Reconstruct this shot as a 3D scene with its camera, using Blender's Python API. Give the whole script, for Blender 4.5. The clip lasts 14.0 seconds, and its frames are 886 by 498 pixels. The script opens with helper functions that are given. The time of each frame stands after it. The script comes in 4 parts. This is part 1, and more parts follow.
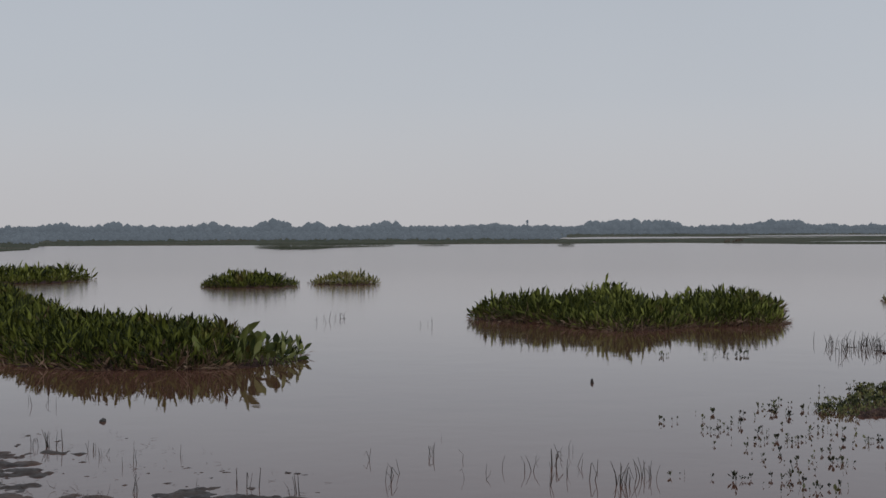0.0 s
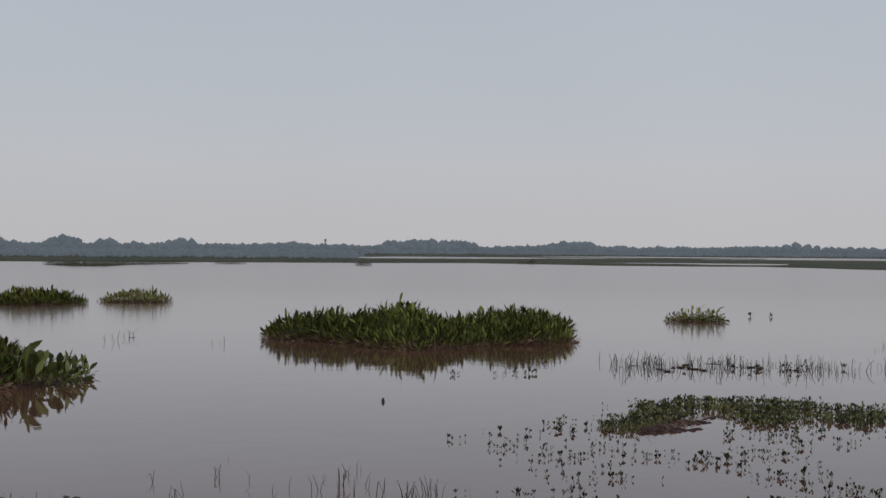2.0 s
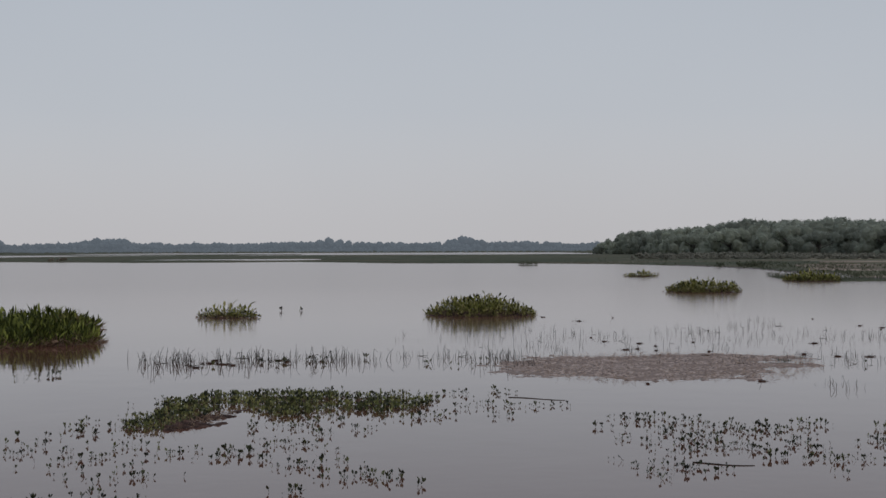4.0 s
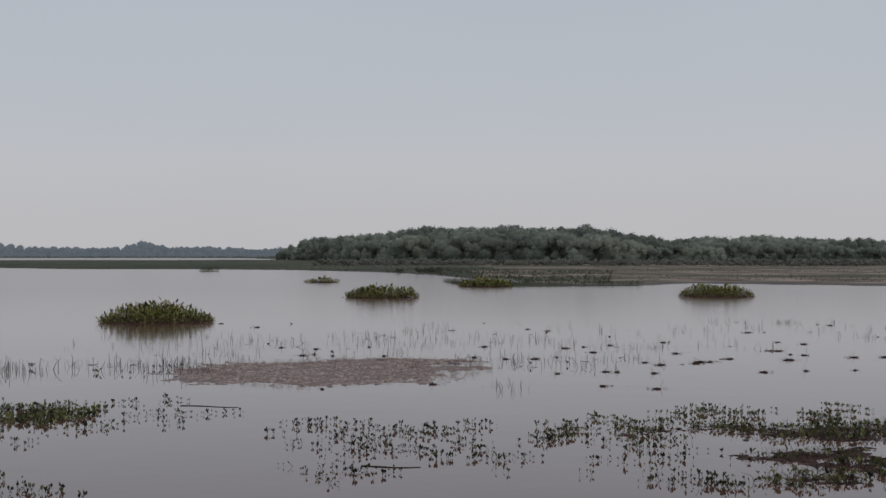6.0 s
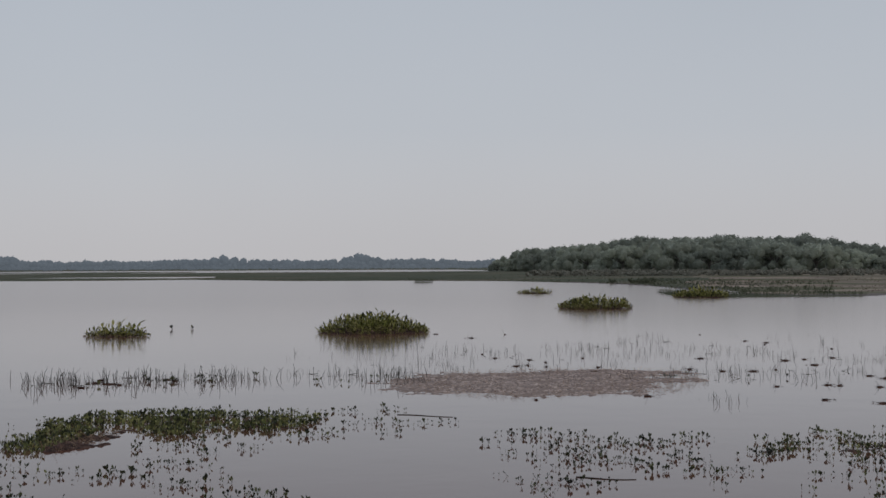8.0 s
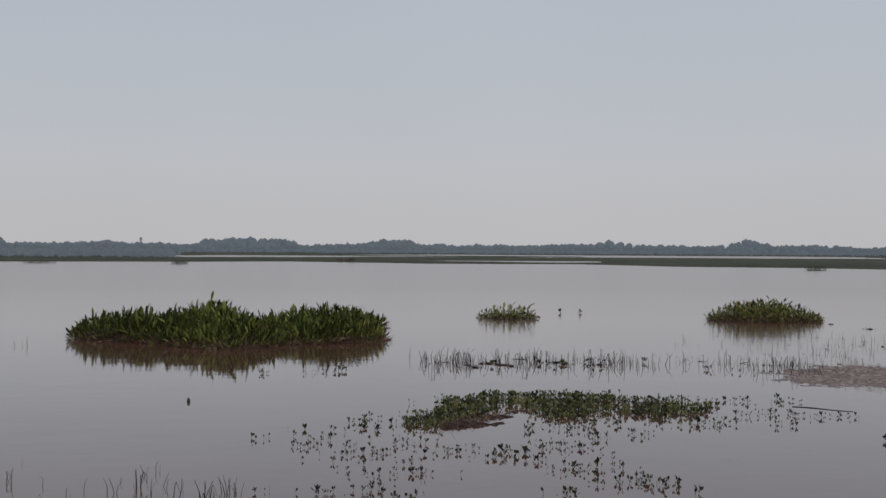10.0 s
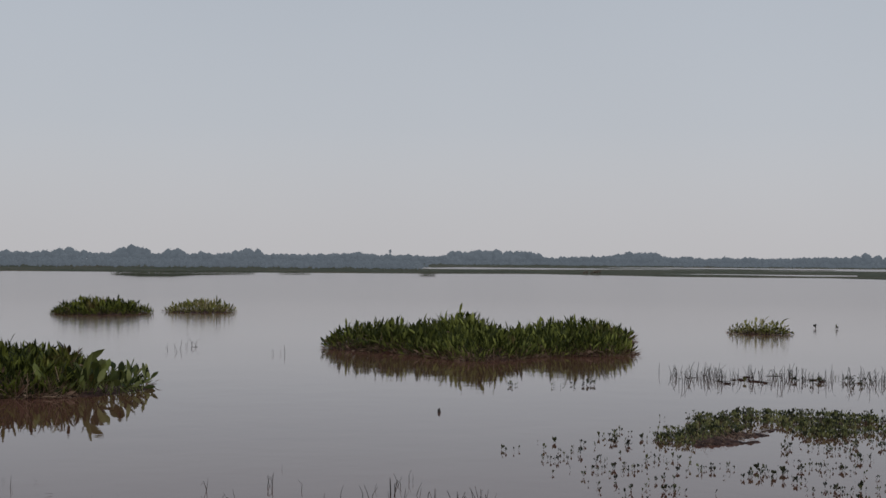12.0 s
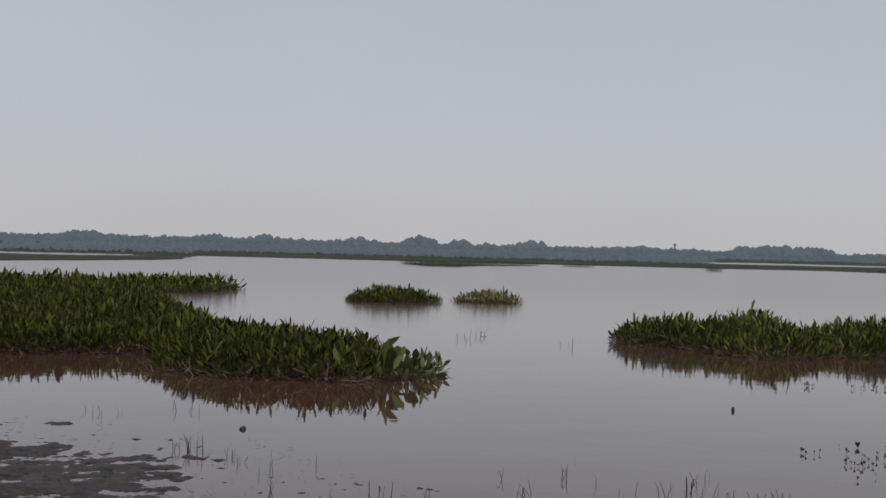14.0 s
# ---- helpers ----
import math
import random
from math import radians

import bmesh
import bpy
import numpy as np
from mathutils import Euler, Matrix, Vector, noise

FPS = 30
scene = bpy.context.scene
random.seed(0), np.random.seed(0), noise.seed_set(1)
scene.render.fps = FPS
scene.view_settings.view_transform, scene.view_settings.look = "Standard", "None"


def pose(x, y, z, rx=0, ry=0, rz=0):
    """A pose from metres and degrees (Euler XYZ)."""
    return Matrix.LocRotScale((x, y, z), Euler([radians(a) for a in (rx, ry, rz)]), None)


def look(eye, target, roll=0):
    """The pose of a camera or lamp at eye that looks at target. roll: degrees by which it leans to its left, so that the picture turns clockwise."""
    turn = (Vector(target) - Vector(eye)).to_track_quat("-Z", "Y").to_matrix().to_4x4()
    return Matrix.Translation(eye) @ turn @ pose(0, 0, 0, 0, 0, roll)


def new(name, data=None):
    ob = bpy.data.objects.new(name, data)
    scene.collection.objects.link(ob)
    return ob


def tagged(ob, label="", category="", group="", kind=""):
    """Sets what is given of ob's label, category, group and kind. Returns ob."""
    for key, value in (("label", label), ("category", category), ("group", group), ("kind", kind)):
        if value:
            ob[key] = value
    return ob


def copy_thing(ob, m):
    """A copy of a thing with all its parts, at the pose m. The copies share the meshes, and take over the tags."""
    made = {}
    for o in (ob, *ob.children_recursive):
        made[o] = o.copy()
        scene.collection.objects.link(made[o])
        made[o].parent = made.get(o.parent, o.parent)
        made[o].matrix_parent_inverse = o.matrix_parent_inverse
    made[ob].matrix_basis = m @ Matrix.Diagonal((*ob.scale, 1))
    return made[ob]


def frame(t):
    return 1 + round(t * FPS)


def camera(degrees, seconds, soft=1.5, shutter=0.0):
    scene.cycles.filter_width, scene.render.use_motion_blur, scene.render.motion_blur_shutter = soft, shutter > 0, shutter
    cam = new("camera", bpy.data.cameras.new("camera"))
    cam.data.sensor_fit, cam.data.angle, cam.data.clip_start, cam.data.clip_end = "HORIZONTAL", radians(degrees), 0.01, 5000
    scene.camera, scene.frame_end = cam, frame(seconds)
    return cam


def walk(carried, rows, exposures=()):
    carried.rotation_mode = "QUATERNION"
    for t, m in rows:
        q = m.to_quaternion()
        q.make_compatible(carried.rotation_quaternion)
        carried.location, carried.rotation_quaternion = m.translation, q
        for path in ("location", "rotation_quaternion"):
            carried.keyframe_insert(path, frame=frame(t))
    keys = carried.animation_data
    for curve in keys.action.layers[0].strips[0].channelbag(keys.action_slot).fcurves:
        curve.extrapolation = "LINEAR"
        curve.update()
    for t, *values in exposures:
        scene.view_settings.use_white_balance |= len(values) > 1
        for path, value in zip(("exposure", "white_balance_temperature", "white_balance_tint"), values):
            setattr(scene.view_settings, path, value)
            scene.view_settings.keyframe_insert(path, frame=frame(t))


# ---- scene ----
LENS = 36.39
cam = camera(LENS, 14.0, soft=1.5)
EYE = 1.5
# seconds, x, y, yaw, pitch, roll
ROWS = [
    (0.0, -0.000, -0.000, -2.181, -0.726, 0.178),
    (0.5, 0.004, -0.002, -2.966, -0.446, 0.066),
    (1.0, 0.020, 0.013, -5.208, -0.398, -0.297),
    (1.5, 0.035, 0.002, -7.535, -0.131, -0.145),
    (2.0, 0.054, -0.002, -10.747, 0.101, -0.439),
    (2.5, 0.065, -0.039, -15.246, -0.024, -0.084),
    (3.0, 0.083, -0.055, -19.799, 0.173, -0.031),
    (3.5, 0.110, -0.082, -24.799, -0.044, 0.087),
    (4.0, 0.134, -0.108, -30.254, -0.013, 0.181),
    (4.2, 0.142, -0.113, -32.822, 0.102, -0.016),
    (6.3, 0.225, -0.161, -45.589, 0.293, -0.172),
    (6.5, 0.232, -0.166, -46.660, 0.356, -0.290),
    (7.0, 0.240, -0.163, -44.548, 0.421, 0.082),
    (7.5, 0.230, -0.159, -39.672, 0.689, 0.686),
    (8.0, 0.189, -0.164, -34.661, 0.708, 0.280),
    (8.5, 0.183, -0.137, -30.086, 0.361, 0.053),
    (9.0, 0.185, -0.116, -26.016, 0.217, 0.228),
    (9.2, 0.182, -0.111, -24.516, 0.167, -0.072),
    (11.3, 0.145, -0.057, -11.017, 0.427, 0.063),
    (11.5, 0.142, -0.052, -10.451, 0.482, -0.164),
    (12.0, 0.136, -0.029, -7.997, 0.537, -0.510),
    (12.5, 0.106, -0.049, -4.723, 0.444, -0.912),
    (13.0, 0.088, -0.020, -1.536, 0.426, -0.733),
    (13.5, 0.066, -0.017, 1.345, 0.325, -1.317),
    (14.0, 0.042, 0.005, 3.997, 0.017, -1.462),
]
walk(cam, [(t, pose(x, y, EYE, 90 + pitch, roll, yaw)) for t, x, y, yaw, pitch, roll in ROWS])

# ---------------------------------------------------------------- light
SUN_AZ, SUN_EL = 150.0, 48.0
world = bpy.data.worlds.new("overcast_sky")
scene.world = world
world.use_nodes = True
wn, wl = world.node_tree.nodes, world.node_tree.links
wn.clear()
w_out = wn.new("ShaderNodeOutputWorld")
w_bg = wn.new("ShaderNodeBackground")
w_sky = wn.new("ShaderNodeTexSky")
w_sky.sky_type = "NISHITA"
w_sky.sun_disc = False
w_sky.sun_elevation = radians(SUN_EL)
w_sky.sun_rotation = radians(SUN_AZ)
w_sky.dust_density = 4.0
w_dim = wn.new("ShaderNodeVectorMath")
w_dim.operation = "SCALE"
w_dim.inputs["Scale"].default_value = 0.09
w_co = wn.new("ShaderNodeTexCoord")
w_sep = wn.new("ShaderNodeSeparateXYZ")
w_ramp = wn.new("ShaderNodeValToRGB")
w_ramp.color_ramp.elements[0].position = 0.0
w_ramp.color_ramp.elements[0].color = (0.590, 0.573, 0.585, 1)
w_ramp.color_ramp.elements[1].position = 0.45
w_ramp.color_ramp.elements[1].color = (0.36, 0.43, 0.51, 1)
w_mid = w_ramp.color_ramp.elements.new(0.10)
w_mid.color = (0.595, 0.622, 0.672, 1)
w_ramp.color_ramp.interpolation = "B_SPLINE"
w_cloud = wn.new("ShaderNodeTexNoise")
w_cloud.inputs["Scale"].default_value = 2.2
w_cloud.inputs["Detail"].default_value = 3.0
w_cr = wn.new("ShaderNodeMapRange")
w_cr.inputs["To Min"].default_value = 0.93
w_cr.inputs["To Max"].default_value = 1.07
w_cm = wn.new("ShaderNodeVectorMath")
w_cm.operation = "SCALE"
w_mix = wn.new("ShaderNodeMix")
w_mix.data_type = "RGBA"
w_mix.inputs["Factor"].default_value = 0.88
wl.new(w_co.outputs["Generated"], w_sep.inputs[0])
wl.new(w_co.outputs["Generated"], w_cloud.inputs["Vector"])
wl.new(w_sep.outputs["Z"], w_ramp.inputs["Fac"])
wl.new(w_cloud.outputs["Fac"], w_cr.inputs["Value"])
wl.new(w_ramp.outputs["Color"], w_cm.inputs[0])
wl.new(w_cr.outputs["Result"], w_cm.inputs["Scale"])
wl.new(w_sky.outputs["Color"], w_dim.inputs[0])
wl.new(w_dim.outputs[0], w_mix.inputs["A"])
wl.new(w_cm.outputs[0], w_mix.inputs["B"])
wl.new(w_mix.outputs["Result"], w_bg.inputs["Color"])
wl.new(w_bg.outputs["Background"], w_out.inputs["Surface"])

sun = new("sun", bpy.data.lights.new("sun", "SUN"))
sun.data.energy, sun.data.angle, sun.data.color = 0.6, radians(20), (1.0, 0.97, 0.93)
s_az, s_el = radians(SUN_AZ), radians(SUN_EL)
sun.matrix_world = look((math.sin(s_az) * math.cos(s_el) * 50, math.cos(s_az) * math.cos(s_el) * 50, math.sin(s_el) * 50), (0, 0, 0))
scene.view_settings.exposure = -0.10


# ---------------------------------------------------------------- materials
def material(name, low, high, scale=3.0, detail=5.0, rough=0.7, bump=0.0, bump_scale=30.0, island=0.0, object_random=0.0,
             third=None, third_scale=0.4, spec=0.3, rough_high=None, see_through=0.0, tip=None, sharp=False, third_from=(0.48, 0.62), coat=0.0):
    """A surface whose colour runs from low to high by noise in metres, with a third colour in large stains."""
    m = bpy.data.materials.new(name)
    m.use_nodes = True
    n, l = m.node_tree.nodes, m.node_tree.links
    b = n["Principled BSDF"]
    geo = n.new("ShaderNodeNewGeometry")
    tex = n.new("ShaderNodeTexNoise")
    tex.inputs["Scale"].default_value, tex.inputs["Detail"].default_value = scale, detail
    l.new(geo.outputs["Position"], tex.inputs["Vector"])
    fac = tex.outputs["Fac"]
    for amount, source in ((island, geo.outputs["Random Per Island"]), (object_random, None)):
        if amount:
            if source is None:
                source = n.new("ShaderNodeObjectInfo").outputs["Random"]
            mx = n.new("ShaderNodeMix")
            mx.inputs["Factor"].default_value = amount
            l.new(fac, mx.inputs["A"])
            l.new(source, mx.inputs["B"])
            fac = mx.outputs["Result"]
    ramp = n.new("ShaderNodeValToRGB")
    ramp.color_ramp.elements[0].position, ramp.color_ramp.elements[1].position = 0.25, 0.78
    ramp.color_ramp.elements[0].color, ramp.color_ramp.elements[1].color = (*low, 1), (*high, 1)
    if sharp:
        ramp.color_ramp.elements[0].position, ramp.color_ramp.elements[1].position = 0.38, 0.64
    if tip:
        ramp.color_ramp.elements[0].position, ramp.color_ramp.elements[1].position = 0.32, 0.61
        ramp.color_ramp.elements.new(0.75).color = (*tip, 1)
    l.new(fac, ramp.inputs["Fac"])
    colour = ramp.outputs["Color"]
    if third:
        t2 = n.new("ShaderNodeTexNoise")
        t2.inputs["Scale"].default_value, t2.inputs["Detail"].default_value = third_scale, 4.0
        l.new(geo.outputs["Position"], t2.inputs["Vector"])
        mr = n.new("ShaderNodeMapRange")
        mr.inputs["From Min"].default_value, mr.inputs["From Max"].default_value = third_from
        l.new(t2.outputs["Fac"], mr.inputs["Value"])
        mx = n.new("ShaderNodeMix")
        mx.data_type = "RGBA"
        l.new(mr.outputs["Result"], mx.inputs["Factor"])
        l.new(colour, mx.inputs["A"])
        mx.inputs["B"].default_value = (*third, 1)
        colour = mx.outputs["Result"]
    l.new(colour, b.inputs["Base Color"])
    b.inputs["Roughness"].default_value = rough
    b.inputs["Specular IOR Level"].default_value = spec
    b.inputs["Coat Weight"].default_value, b.inputs["Coat Roughness"].default_value, b.inputs["Coat IOR"].default_value = coat, 0.12, 1.33
    if rough_high is not None:
        rr = n.new("ShaderNodeMapRange")
        rr.inputs["To Min"].default_value, rr.inputs["To Max"].default_value = rough, rough_high
        l.new(tex.outputs["Fac"], rr.inputs["Value"])
        l.new(rr.outputs["Result"], b.inputs["Roughness"])
    if bump:
        t3 = n.new("ShaderNodeTexNoise")
        t3.inputs["Scale"].default_value, t3.inputs["Detail"].default_value = bump_scale, 4.0
        l.new(geo.outputs["Position"], t3.inputs["Vector"])
        bp = n.new("ShaderNodeBump")
        bp.inputs["Strength"].default_value, bp.inputs["Distance"].default_value = bump, 0.02
        l.new(t3.outputs["Fac"], bp.inputs["Height"])
        l.new(bp.outputs["Normal"], b.inputs["Normal"])
    if see_through:
        thin = n.new("ShaderNodeBsdfTranslucent")
        l.new(colour, thin.inputs["Color"])
        both = n.new("ShaderNodeMixShader")
        both.inputs["Fac"].default_value = see_through
        l.new(b.outputs["BSDF"], both.inputs[1])
        l.new(thin.outputs["BSDF"], both.inputs[2])
        l.new(both.outputs["Shader"], n["Material Output"].inputs["Surface"])
    return m


def water_material():
    """Turbid brown lake water: a clear Fresnel surface over a muddy body, with faint ripples at two sizes."""
    m = bpy.data.materials.new("turbid_water")
    m.use_nodes = True
    n, l = m.node_tree.nodes, m.node_tree.links
    b = n["Principled BSDF"]
    geo = n.new("ShaderNodeNewGeometry")
    silt = n.new("ShaderNodeTexNoise")
    silt.inputs["Scale"].default_value, silt.inputs["Detail"].default_value = 0.18, 4.0
    ramp = n.new("ShaderNodeValToRGB")
    ramp.color_ramp.elements[0].position, ramp.color_ramp.elements[1].position = 0.3, 0.7
    ramp.color_ramp.elements[0].color, ramp.color_ramp.elements[1].color = (0.112, 0.049, 0.035, 1), (0.140, 0.066, 0.046, 1)
    l.new(geo.outputs["Position"], silt.inputs["Vector"])
    l.new(silt.outputs["Fac"], ramp.inputs["Fac"])
    l.new(ramp.outputs["Color"], b.inputs["Base Color"])
    b.inputs["Roughness"].default_value, b.inputs["IOR"].default_value = 0.03, 1.333
    reach_node = n.new("ShaderNodeVectorMath")
    reach_node.operation = "LENGTH"
    l.new(geo.outputs["Position"], reach_node.inputs[0])
    open_water = n.new("ShaderNodeMapRange")
    open_water.inputs["From Min"].default_value, open_water.inputs["From Max"].default_value = 8.0, 60.0
    open_water.inputs["To Min"].default_value, open_water.inputs["To Max"].default_value = 0.0, 1.0
    l.new(reach_node.outputs["Value"], open_water.inputs["Value"])
    far = n.new("ShaderNodeMath")
    far.operation = "DIVIDE"
    far.inputs[1].default_value = 260.0
    l.new(reach_node.outputs["Value"], far.inputs[0])
    gloss = n.new("ShaderNodeValToRGB")
    gloss.color_ramp.elements[0].position, gloss.color_ramp.elements[1].position = 0.055, 1.0
    gloss.color_ramp.elements[0].color, gloss.color_ramp.elements[1].color = (0.018, 0.018, 0.018, 1), (0.21, 0.21, 0.21, 1)
    for metres, value in ((22.0, 0.085), (34.0, 0.12), (55.0, 0.145), (160.0, 0.15)):
        gloss.color_ramp.elements.new(metres / 260.0).color = (value, value, value, 1)
    l.new(far.outputs["Value"], gloss.inputs["Fac"])
    l.new(gloss.outputs["Color"], b.inputs["Roughness"])
    normal = None
    for scale, calm, windy, reach in ((1.1, 0.05, 0.05, 0.05), (8.0, 0.05, 0.08, 0.008)):
        rip = n.new("ShaderNodeTexNoise")
        rip.inputs["Scale"].default_value, rip.inputs["Detail"].default_value = scale, 3.0
        l.new(geo.outputs["Position"], rip.inputs["Vector"])
        much = n.new("ShaderNodeMapRange")
        much.inputs["To Min"].default_value, much.inputs["To Max"].default_value = calm, windy
        l.new(open_water.outputs["Result"], much.inputs["Value"])
        bp = n.new("ShaderNodeBump")
        bp.inputs["Distance"].default_value = reach
        l.new(much.outputs["Result"], bp.inputs["Strength"])
        l.new(rip.outputs["Fac"], bp.inputs["Height"])
        if normal:
            l.new(normal, bp.inputs["Normal"])
        normal = bp.outputs["Normal"]
    l.new(normal, b.inputs["Normal"])
    return m


WATER = water_material()
LEAF = material("broad_leaf", (0.022, 0.028, 0.006), (0.185, 0.200, 0.036), 1.6, 5, 0.62, 0.25, 60, island=0.55, object_random=0.3, spec=0.12, see_through=0.15, tip=(0.40, 0.38, 0.13),
                third=(0.18, 0.11, 0.045), third_scale=1.1, third_from=(0.60, 0.74))
LEAF_TIP = material("rounded_leaf", (0.030, 0.040, 0.012), (0.20, 0.22, 0.062), 3.0, 5, 0.55, 0.25, 60, island=0.5, object_random=0.5, spec=0.15, see_through=0.18, tip=(0.40, 0.40, 0.19))
LEAF_ISLE = material("island_leaf", (0.042, 0.050, 0.011), (0.31, 0.325, 0.075), 1.0, 5, 0.62, 0.25, 60, island=0.55, object_random=0.3, spec=0.12, see_through=0.2, tip=(0.50, 0.46, 0.19),
                     third=(0.26, 0.17, 0.08), third_scale=0.8, third_from=(0.60, 0.74))
LEAF_DARK = material("olive_leaf", (0.024, 0.027, 0.008), (0.26, 0.255, 0.060), 1.8, 5, 0.62, 0.25, 60, island=0.6, spec=0.12, see_through=0.18, tip=(0.40, 0.35, 0.15))
LEAF_PALE = material("pale_leaf", (0.032, 0.034, 0.009), (0.26, 0.25, 0.065), 2.0, 5, 0.62, 0.25, 60, island=0.6, object_random=0.2, spec=0.12, see_through=0.2, tip=(0.40, 0.33, 0.17))
DEAD = material("withered_leaf", (0.09, 0.045, 0.028), (0.42, 0.29, 0.20), 6.0, 5, 0.8, 0.4, 50, island=0.6, object_random=0.2, spec=0.15)
MAT = material("root_mat", (0.024, 0.013, 0.011), (0.105, 0.060, 0.048), 14.0, 9, 0.85, 1.0, 40, spec=0.12, sharp=True)
WEED = material("weed_leaf", (0.010, 0.012, 0.007), (0.058, 0.062, 0.028), 2.5, 4, 0.5, 0.2, 60, island=0.5, object_random=0.4, spec=0.3, tip=(0.15, 0.15, 0.06))
CARPET = material("carpet_weed", (0.022, 0.026, 0.010), (0.135, 0.145, 0.048), 2.5, 4, 0.5, 0.2, 60, island=0.6, spec=0.3, tip=(0.26, 0.25, 0.09))
REED = material("reed_stem", (0.013, 0.011, 0.009), (0.052, 0.043, 0.033), 9.0, 4, 0.7, 0.3, 80, island=0.5, object_random=0.4, spec=0.2)
MUD = material("wet_mud", (0.032, 0.021, 0.017), (0.120, 0.080, 0.063), 5.0, 10, 0.22, 0.8, 26, third=(0.055, 0.039, 0.032), third_scale=1.6, rough_high=1.0, spec=0.22, sharp=True, coat=0.06)
SLUDGE = material("floating_sludge", (0.14, 0.098, 0.086), (0.56, 0.435, 0.385), 20.0, 10, 0.5, 1.0, 45, third=(0.25, 0.185, 0.163), third_scale=3.5, rough_high=0.95, spec=0.12, sharp=True)
BED = material("lake_bed", (0.08, 0.06, 0.045), (0.15, 0.11, 0.085), 0.8, 6, 0.8, 0.4, 8)
LAND = material("marsh_soil", (0.048, 0.054, 0.035), (0.092, 0.096, 0.062), 0.22, 7, 0.9, 0.5, 6, third=(0.11, 0.095, 0.065), third_scale=0.05, spec=0.1)
SAND = material("bare_shore", (0.105, 0.082, 0.063), (0.36, 0.28, 0.225), 0.22, 10, 0.9, 0.5, 8, third_from=(0.47, 0.56), third=(0.11, 0.105, 0.066), third_scale=0.06, spec=0.08, sharp=True)
GRASS = material("marsh_grass", (0.072, 0.077, 0.052), (0.135, 0.141, 0.092), 0.15, 5, 0.8, island=0.5, spec=0.08, see_through=0.3)
DRY = material("dry_marsh_grass", (0.13, 0.098, 0.074), (0.27, 0.215, 0.165), 0.15, 5, 0.8, island=0.5, spec=0.1)
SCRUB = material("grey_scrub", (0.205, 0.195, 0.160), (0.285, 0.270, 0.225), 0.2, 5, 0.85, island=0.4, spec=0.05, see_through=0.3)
# base colour paler than real leaves: the haze before the wood is painted in
HAZED_TREE_LEAF = material("hazed_tree_foliage", (0.33, 0.345, 0.295), (0.52, 0.535, 0.45), 0.10, 5, 0.8, island=0.15, object_random=0.55, spec=0.05, see_through=0.7)
BARK = material("grey_bark", (0.09, 0.08, 0.07), (0.20, 0.18, 0.16), 4.0, 6, 0.9, 0.6, 12, spec=0.1)
HAZED_FAR_LEAF = material("hazed_distant_foliage", (0.035, 0.042, 0.045), (0.075, 0.083, 0.088), 0.02, 6, 0.9, island=0.3, spec=0.0)
# haze over the backdrop woods and scrub, painted as a faint blue-grey emission
HAZED_FAR_LEAF.node_tree.nodes["Principled BSDF"].inputs["Emission Color"].default_value = (0.088, 0.104, 0.124, 1)
HAZED_FAR_LEAF.node_tree.nodes["Principled BSDF"].inputs["Emission Strength"].default_value = 1.0
WOOD = material("sodden_wood", (0.02, 0.016, 0.013), (0.07, 0.055, 0.045), 12.0, 6, 0.6, 0.6, 40)
STONE = material("wet_stone", (0.03, 0.027, 0.025), (0.09, 0.08, 0.072), 14.0, 6, 0.4, 0.5, 40)


# ---------------------------------------------------------------- building helpers
def mesh_object(name, verts, faces, mat, parent=None, label="", smooth=False):
    me = bpy.data.meshes.new(name)
    me.from_pydata(verts, [], faces)
    if smooth:
        me.polygons.foreach_set("use_smooth", [True] * len(me.polygons))
    me.materials.append(mat)
    me.update()
    ob = new(name, me)
    if parent:
        ob.parent = parent
    if label:
        ob["label"] = label
    return ob


def empty(name, x, y, z=0.0):
    e = new(name)
    e.empty_display_size = 0.2
    e.location = (x, y, z)
    return e


def joined(templates, mats4, picks):
    """One vertex and face list of many placed copies of small template shapes."""
    verts, faces, base = [], [], 0
    for m, k in zip(mats4, picks):
        tv, tf = templates[k]
        p = tv @ m[:3, :3].T + m[:3, 3]
        verts.append(p)
        faces.extend([tuple(i + base for i in f) for f in tf])
        base += len(tv)
    return np.concatenate(verts).tolist() if verts else [], faces


def placed(x, y, z, yaw, lean, lean_dir, size):
    """4 x 4 of an upright shape turned by yaw, then tipped by lean towards lean_dir (radians), scaled by size."""
    axis = Vector((-math.sin(lean_dir), math.cos(lean_dir), 0))
    m = Matrix.Translation((x, y, z)) @ Matrix.Rotation(lean, 4, axis) @ Matrix.Rotation(yaw, 4, "Z") @ Matrix.Scale(size, 4)
    return m


def inside(poly, x, y):
    hit, j = False, len(poly) - 1
    for i in range(len(poly)):
        (xi, yi), (xj, yj) = poly[i], poly[j]
        if (yi > y) != (yj > y) and x < (xj - xi) * (y - yi) / (yj - yi) + xi:
            hit = not hit
        j = i
    return hit


def edge_distance(poly, x, y):
    """Distance to the outline and the direction away from its nearest point, outwards."""
    best, out = 1e9, (0, -1)
    for i in range(len(poly)):
        ax, ay = poly[i - 1]
        bx, by = poly[i]
        dx, dy = bx - ax, by - ay
        s = max(0, min(1, ((x - ax) * dx + (y - ay) * dy) / (dx * dx + dy * dy)))
        px, py = ax + s * dx, ay + s * dy
        d = math.hypot(px - x, py - y)
        if d < best:
            best, out = d, (px - x, py - y)
    return best, math.atan2(out[1], out[0])


def n2(x, y, s, seed=0.0):
    return noise.noise(Vector((x * s, y * s, seed * 7.31 + 0.5)))


